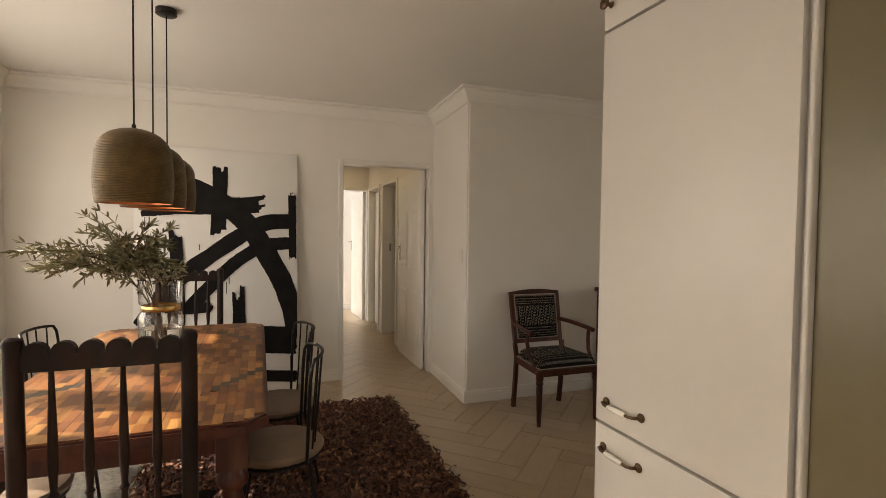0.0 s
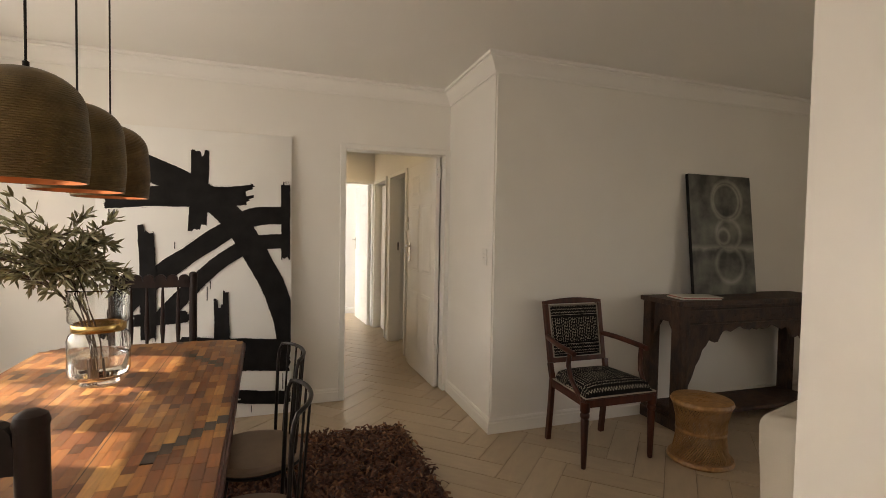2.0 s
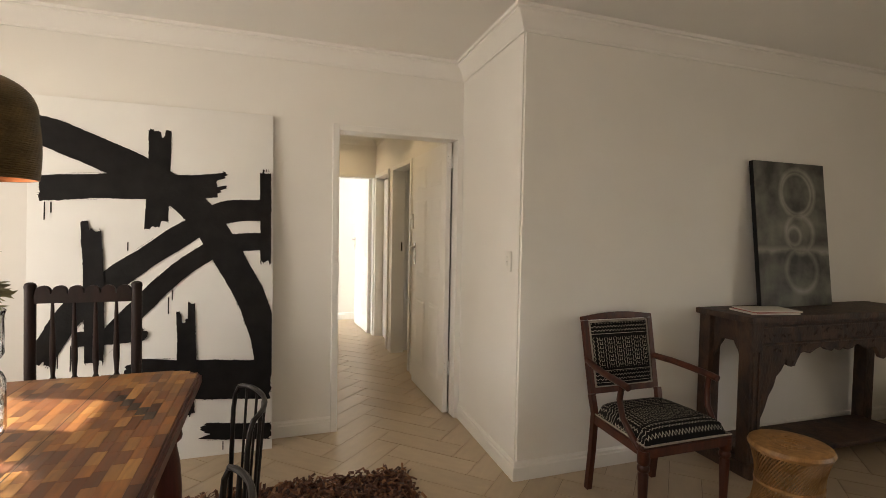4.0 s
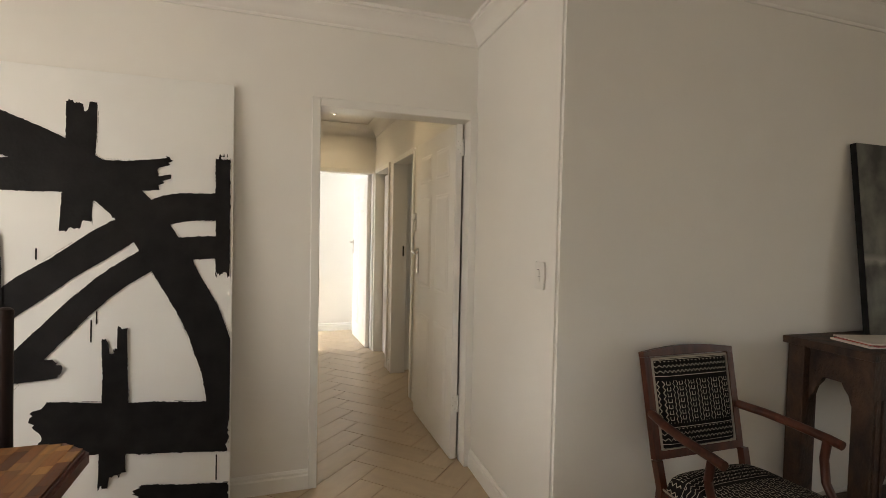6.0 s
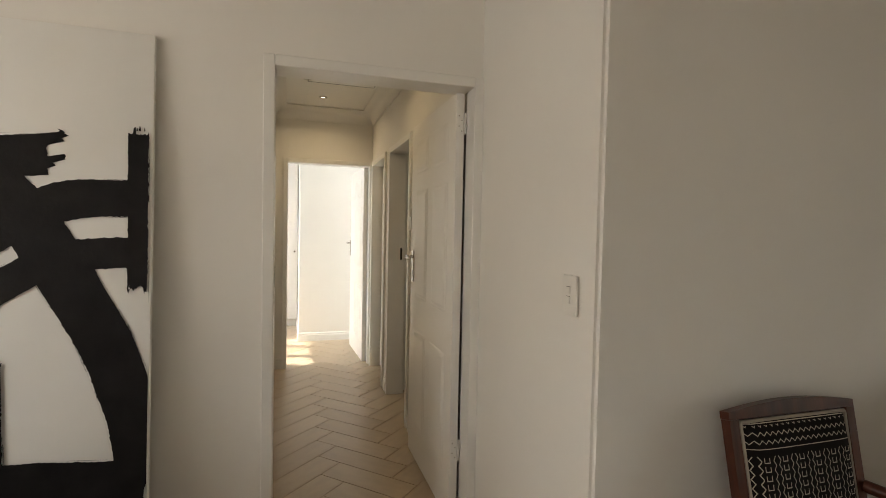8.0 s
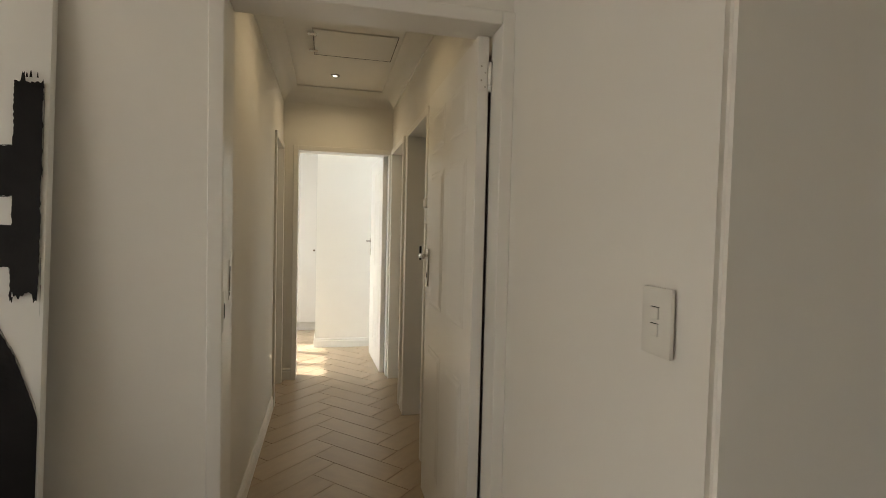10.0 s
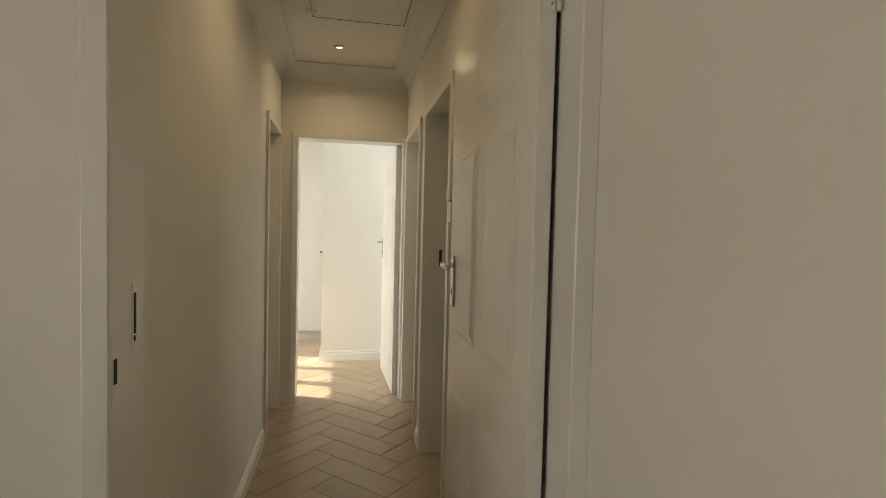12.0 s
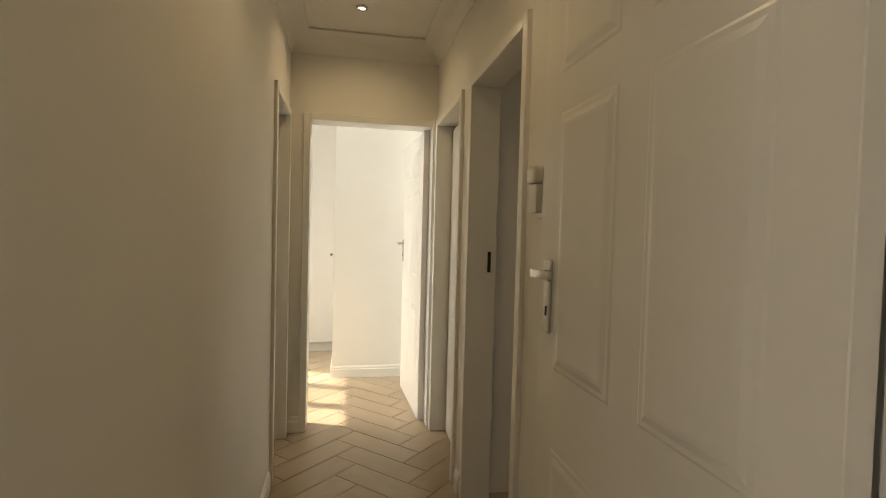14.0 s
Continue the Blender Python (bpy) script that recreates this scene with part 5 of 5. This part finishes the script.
part("carved_apron", bm, CONSOLE_WOOD, con, "pierced and scalloped carved apron", m=Matrix.Translation((0, -CD + 0.045, 0)))
rnd = random.Random(31)
for k in range(54):
    x = -0.62 + 1.24 * (k + rnd.uniform(0.2, 0.8)) / 54
    low = 0.20 + (0.10 if abs(x) > 0.36 else 0.0) + (0.16 if abs(x) > 0.52 else 0.0)
    z = CZ - rnd.uniform(0.085, low)
    long_, wide = rnd.uniform(0.016, 0.034), rnd.uniform(0.007, 0.012)
    turn = rnd.uniform(0, 6.283)
    curl = [(long_ * 0.5 * math.cos(turn + a_ * 0.55) * (1 - 0.09 * a_), 0.0, long_ * 0.5 * math.sin(turn + a_ * 0.55) * (1 - 0.09 * a_)) for a_ in range(8)]
    bm = B()
    tube(bm, curl, wide * 0.62, 6, 0.35)
    part("carved_scroll", bm, CONSOLE_WOOD, con, "worn carved scroll in low relief", True, m=Matrix.Translation((x, -CD + 0.0445, z)))
for z0, z1 in ((CZ - 0.075, CZ - 0.060), (CZ - 0.175, CZ - 0.160)):
    bm = B()
    box(bm, -0.65, 0.65, -CD + 0.032, -CD + 0.045, z0, z1, 0.004)
    part("moulding", bm, CONSOLE_WOOD, con)

pic = thing("ring_painting", Matrix.Translation((3.375, 3.845, CZ + 0.0005)) @ Matrix.Rotation(radians(-6.2), 4, "X"), "charcoal canvas with three smoky pale rings on the console", "painting")
bm = B()
box(bm, 0.0, 0.655, 0.0, 0.030, 0.0, 0.95, 0.003)
part("canvas", bm, RINGS, pic)
bm = B()
box(bm, -0.0015, 0.0, 0.002, 0.030, 0.002, 0.948)
part("canvas_edge", bm, BLACK_PAINT, pic, "black painted canvas edge")
for i, (x, y, rz, mat, lab) in enumerate(((3.23, 3.72, -14, PAPER, "pale magazine lying on the console"), (3.24, 3.715, -9, RED_COVER, "thin magazine with a red spine"), (3.25, 3.72, -16, PAPER, "open pale brochure on top of the magazines"))):
    bm2 = B()
    thick = (0.009, 0.0035, 0.006)[i]
    box(bm2, -0.15, 0.15, -0.10, 0.10, 0.0, thick, 0.001)
    mg = tagged(link("magazine", bm2, mat, m=pose(x, y, CZ + 0.0006 + (0.0, 0.0095, 0.0135)[i], 0, 0, rz)), lab, "magazine", "magazines on the console")
    pg = B()
    box(pg, -0.1485, 0.1505, -0.0985, 0.1005, 0.001, thick - 0.001)
    part("pages", pg, PAPER, mg, "pale page edges")

# ---- bamboo stool ----
stool = thing("bamboo_stool", pose(2.815, 3.24, 0), "honey-coloured bamboo drum stool with crossed canes", "stool")
SH = 0.385
bm = B()
lathe(bm, [(0.155, SH - 0.040), (0.172, SH - 0.036), (0.180, SH - 0.020), (0.173, SH - 0.004), (0.158, SH), (0.03, SH - 0.006), (0.001, SH - 0.006)], 36, closed=False)
part("top", bm, CANE, stool, "woven cane top with a rolled rim", True)
for k in range(5):
    bm = B()
    r = 0.03 + k * 0.028
    tube(bm, [(r * math.cos(a), r * math.sin(a), SH - 0.0075) for a in [2 * math.pi * j / 28 for j in range(29)]], 0.006, 5)
    part("top_coil", bm, CANE, stool, smooth=True)
bm = B()
lathe(bm, [(0.150, 0.0), (0.182, 0.0), (0.192, 0.014), (0.184, 0.030), (0.160, 0.032)], 36)
part("base_ring", bm, CANE, stool, "rolled cane base", True)
bm = B()
lathe(bm, [(0.138, SH / 2 - 0.012), (0.147, SH / 2 - 0.008), (0.147, SH / 2 + 0.006), (0.138, SH / 2 + 0.010)], 36, closed=False)
part("waist_binding", bm, CANE, stool, "bound waist", True)
for way in (-1, 1):
    count = 68 if way > 0 else 24
    for k in range(count):
        a0 = 2 * math.pi * k / count
        bm = B()
        pts = []
        for t in (0, 0.2, 0.4, 0.5, 0.6, 0.8, 1):
            a = a0 + way * radians(84) * t
            r = 0.137 + 0.030 * (2 * t - 1) ** 2 + (0.003 if way > 0 else -0.009)
            pts.append((r * math.cos(a), r * math.sin(a), 0.02 + (SH - 0.05) * t))
        tube(bm, pts, 0.0034, 5)
        part("cane", bm, CANE, stool, smooth=True)

# ---- cream sofa ----
sofa = thing("cream_sofa", pose(2.328, 1.441, 0, 0, 0, 15), "cream slipcovered sofa with crisp tailored edges", "sofa")


def round_box(x0, x1, y0, y1, z0, z1, r, taper=1.0, edge=0.03):
    pts = []
    for cx, cy, a0 in ((x1 - r, y1 - r, 0), (x0 + r, y1 - r, 90), (x0 + r, y0 + r, 180), (x1 - r, y0 + r, 270)):
        pts += [(cx + r * math.cos(radians(a0 + 90 * k / 6)), cy + r * math.sin(radians(a0 + 90 * k / 6))) for k in range(7)]
    b_ = B()
    outline(b_, pts, z1 - z0, "z")
    rim = [e for e in b_.edges if all(v.co.z > z1 - z0 - 1e-4 for v in e.verts)]
    xm, ym = (x0 + x1) / 2, (y0 + y1) / 2
    for v in b_.verts:
        if v.co.z < 1e-4:
            v.co.x, v.co.y = xm + (v.co.x - xm) * taper, ym + (v.co.y - ym) * taper
    bmesh.ops.bevel(b_, geom=rim, offset=edge, segments=4, affect="EDGES")
    bmesh.ops.translate(b_, verts=b_.verts, vec=(0, 0, z0))
    return b_


plan = [(0.61, -0.10), (0.03, -0.10), (0.0, -0.07), (0.0, 0.895), (0.008, 0.912), (0.03, 0.92), (0.39, 0.92), (0.425, 0.905), (0.60, 0.60), (0.64, 0.50), (0.64, -0.07)]
bm = B()
rings = []
for z, grow in [(0.0, 0.91), (0.30, 0.965), (0.52, 0.995)] + [(0.595 + 0.055 * math.sin(radians(a_)), 1 - 0.15 * (1 - math.cos(radians(a_)))) for a_ in range(0, 91, 15)]:
    rings.append([bm.verts.new((0.33 + (px - 0.33) * grow, 0.42 + (py - 0.42) * (1 - (1 - grow) * 0.65), z)) for px, py in plan])
for low, high in zip(rings, rings[1:]):
    for k in range(len(plan)):
        bm.faces.new((low[k], low[(k + 1) % len(plan)], high[(k + 1) % len(plan)], high[k]))
bm.faces.new(rings[-1])
bm.faces.new(list(reversed(rings[0])))
part("back", bm, SOFA, sofa, "padded slipcovered arm and back with a cut corner", True, m=Matrix.Translation((0, 0, 0.05)))
part("seat", round_box(0.655, 1.26, -0.08, 0.49, 0.05, 0.44, 0.04, 0.98), SOFA, sofa, smooth=True)
for x, y in ((0.12, 0.02), (0.12, 0.78), (1.1, 0.02), (1.1, 0.40), (0.40, 0.76)):
    bm = B()
    lathe(bm, [(0.018, 0.0), (0.026, 0.06)], 12, (x, y, 0))
    part("leg", bm, DARK_WOOD, sofa)

basket = thing("wicker_basket", pose(4.86, 3.62, 0), "wicker basket of dried brown pods beside the console", "basket")
bm = B()
lathe(bm, [(0.13, 0.0), (0.15, 0.02), (0.19, 0.15), (0.20, 0.26), (0.19, 0.27), (0.18, 0.25), (0.14, 0.03)], 28)
part("basket_body", bm, WICKER, basket, "woven wicker side", True)
rnd = random.Random(21)
for k in range(34):
    bm = B()
    bmesh.ops.create_icosphere(bm, subdivisions=2, radius=rnd.uniform(0.03, 0.05))
    for v in bm.verts:
        v.co *= 1 + 0.25 * noise.noise(v.co * 30 + Vector((k, 0, 0)))
    a, r = rnd.uniform(0, 6.28), rnd.uniform(0, 0.16)
    part("dried_pod", bm, DRIED, basket, "dried brown seed pod", True, m=pose(r * math.cos(a), r * math.sin(a), 0.22 + rnd.uniform(0, 0.13) * (1 - r / 0.25), rnd.uniform(0, 180), rnd.uniform(0, 180), 0))

# ---- inlaid blocks of the tabletop ----
rnd = random.Random(8)
BX, BY = 0.0330, 0.082
far_blocks, n_parts = [], 0
TOPZ = TZ - 0.0035
block_mesh = {}


def block_data(w, l, mat):
    key = (round(w, 3), round(l, 3), mat.name)
    if key not in block_mesh:
        b_ = B()
        box(b_, -w / 2, w / 2, -l / 2, l / 2, 0, 0.0045)
        for v in b_.verts:
            if v.co.z > 0.004:
                v.co.x *= 1 - 0.0003 / w
                v.co.y *= 1 - 0.0003 / l
        me_ = bpy.data.meshes.new("inlay_block")
        b_.to_mesh(me_)
        b_.free()
        me_.materials.append(mat)
        block_mesh[key] = me_
    return block_mesh[key]


ZIGZAG = ((-0.04, 2.43, 0.135, 2.68), (-0.05, 3.585, 0.085, 3.37), (-0.69, 2.56, -0.56, 2.66), (-0.60, 3.40, -0.50, 3.53))
rows = int((TX1 - TX0 - 0.03) / BX)
x_start = TX0 + (TX1 - TX0 - rows * BX) / 2
for i in range(rows):
    x = x_start + (i + 0.5) * BX
    y = TY0 + 0.014
    y -= (0.0 if i % 2 else BY / 2)
    # stair-stepped dark chains cross this row here
    steps_ = [(m_ - 0.036, m_ + 0.036) for m_ in [y0 + (y1 - y0) * (x - x0) / (x1 - x0) for x0, y0, x1, y1 in ZIGZAG if x0 - BX / 2 < x < x1 + BX / 2]]
    while y < TY1 - 0.02:
        l = BY * rnd.choice((0.55, 0.8, 1.0, 1.15, 1.4))
        zig = False
        for c0, c1 in steps_:
            if y < c0 - 1e-6 < y + l:
                l = c0 - y
            elif c0 - 1e-6 <= y < c1 - 1e-6:
                l, zig = c1 - y, True
        ya, yb = max(y, TY0 + 0.014), min(y + l, TY1 - 0.014)
        # clip to the cut corners
        cut = max(0.0, CH + 0.012 - min(x - BX / 2 - TX0, TX1 - x - BX / 2))
        ya, yb = max(ya, TY0 + max(0.014, cut)), min(yb, TY1 - max(0.014, cut))
        if yb - ya > 0.012:
            yc = (ya + yb) / 2
            mat = BLOCK_DARK if zig else BLOCK
            if n_parts < 300 and x > -0.56:
                ob = new("inlay_block", block_data(BX - 0.0003, round((yb - ya) / 0.002) * 0.002 - 0.0003, mat))
                ob.parent = table
                ob.matrix_basis = Matrix.Translation((x, yc, TOPZ))
                n_parts += 1
            elif zig:
                ob = new("inlay_block", block_data(BX - 0.0003, round((yb - ya) / 0.002) * 0.002 - 0.0003, mat))
                ob.parent = table
                ob.matrix_basis = Matrix.Translation((x, yc, TOPZ))
            else:
                far_blocks.append((x, ya, yb))
        y += l
vs, fs = [], []
for x, ya, yb in far_blocks:
    b0 = len(vs)
    e = 0.00015
    for z, s in ((TOPZ, 0), (TOPZ + 0.0045, 0.0002)):
        vs += [(x - BX / 2 + e + s, ya + e + s, z), (x + BX / 2 - e - s, ya + e + s, z), (x + BX / 2 - e - s, yb - e - s, z), (x - BX / 2 + e + s, yb - e - s, z)]
    fs += [(b0 + 4, b0 + 5, b0 + 6, b0 + 7)] + [(b0 + k, b0 + (k + 1) % 4, b0 + 4 + (k + 1) % 4, b0 + 4 + k) for k in range(4)]
me = bpy.data.meshes.new("inlay_rest")
me.from_pydata(vs, [], fs)
me.materials.append(BLOCK_FAR)
rest = new("inlay_rest", me)
rest.parent = table
tagged(rest, "patchwork of small hardwood blocks", kind="stuff")
# the two seams between the tabletop's boards
for x in (-0.44, -0.165):
    bm = B()
    box(bm, x - 0.0012, x + 0.0012, TY0 + 0.012, TY1 - 0.012, TZ - 0.003, TZ + 0.0013)
    part("board_seam", bm, DARK_PARTS_AND_SHADE, table, "dark seam between the boards")

# ---- herringbone floor tiles ----
TL, TW, GAP = 0.535, 0.166, 0.0028
OX, OY = 1.235, 7.673
R2 = math.sqrt(0.5)


def tile_data():
    b_ = B()
    box(b_, -TL / 2 + GAP / 2, TL / 2 - GAP / 2, -TW / 2 + GAP / 2, TW / 2 - GAP / 2, -0.008, 0.0)
    for v in b_.verts:
        if v.co.z > -0.001:
            v.co.x *= 1 - 0.0015 / TL
            v.co.y *= 1 - 0.0015 / TW
    me_ = bpy.data.meshes.new("floor_tile")
    b_.to_mesh(me_)
    b_.free()
    me_.materials.append(TILE)
    return me_


tile_me = tile_data()
places = []
for k in range(-70, 110):
    for m_ in range(-14, 15):
        for kind in (0, 1):
            u0, v0 = k * TW + m_ * TL, k * TW - m_ * TL
            if kind == 0:
                uc, vc, ang = u0 + TL / 2, v0 + TW / 2, -45
            else:
                uc, vc, ang = u0 + TW / 2, v0 + TW + TL / 2, -135
            x, y = OX + (uc - vc) * R2, OY - (uc + vc) * R2
            if XW - 0.3 < x < XE + 0.3 and -2.4 < y < FY2 + 0.1:
                places.append((x, y, ang))
rnd = random.Random(4)


def tile_rank(p):
    x, y, _ = p
    if CX0 - 0.2 < x < CX1 + 0.2 and 4.3 < y < 9.1:
        return 0
    if 0.3 < x < 2.6 and 3.0 < y < 5.0:
        return 1
    return 2 + math.hypot(x - 1.6, y - 3.2)


places.sort(key=tile_rank)
for x, y, ang in places[:300]:
    ob = new("floor_tile", tile_me)
    ob.parent = floor
    ob.matrix_basis = pose(x, y, rnd.uniform(-0.0004, 0.0004), 0, 0, ang)
vs, fs = [], []
a, c = TL / 2 - GAP / 2, TW / 2 - GAP / 2
for x, y, ang in places[300:]:
    ca, sa = math.cos(radians(ang)), math.sin(radians(ang))
    b0 = len(vs)
    for z, s in ((-0.008, 0), (0.0, 0.0008)):
        for px, py in ((-a + s, -c + s), (a - s, -c + s), (a - s, c - s), (-a + s, c - s)):
            vs.append((x + px * ca - py * sa, y + px * sa + py * ca, z))
    fs += [(b0 + 4, b0 + 5, b0 + 6, b0 + 7)] + [(b0 + k, b0 + (k + 1) % 4, b0 + 4 + (k + 1) % 4, b0 + 4 + k) for k in range(4)]
me = bpy.data.meshes.new("floor_tiles_rest")
me.from_pydata(vs, [], fs)
me.materials.append(TILE_FAR)
rest = new("floor_tiles_rest", me)
rest.parent = floor
tagged(rest, "wood-look porcelain tiles laid in herringbone", kind="stuff")
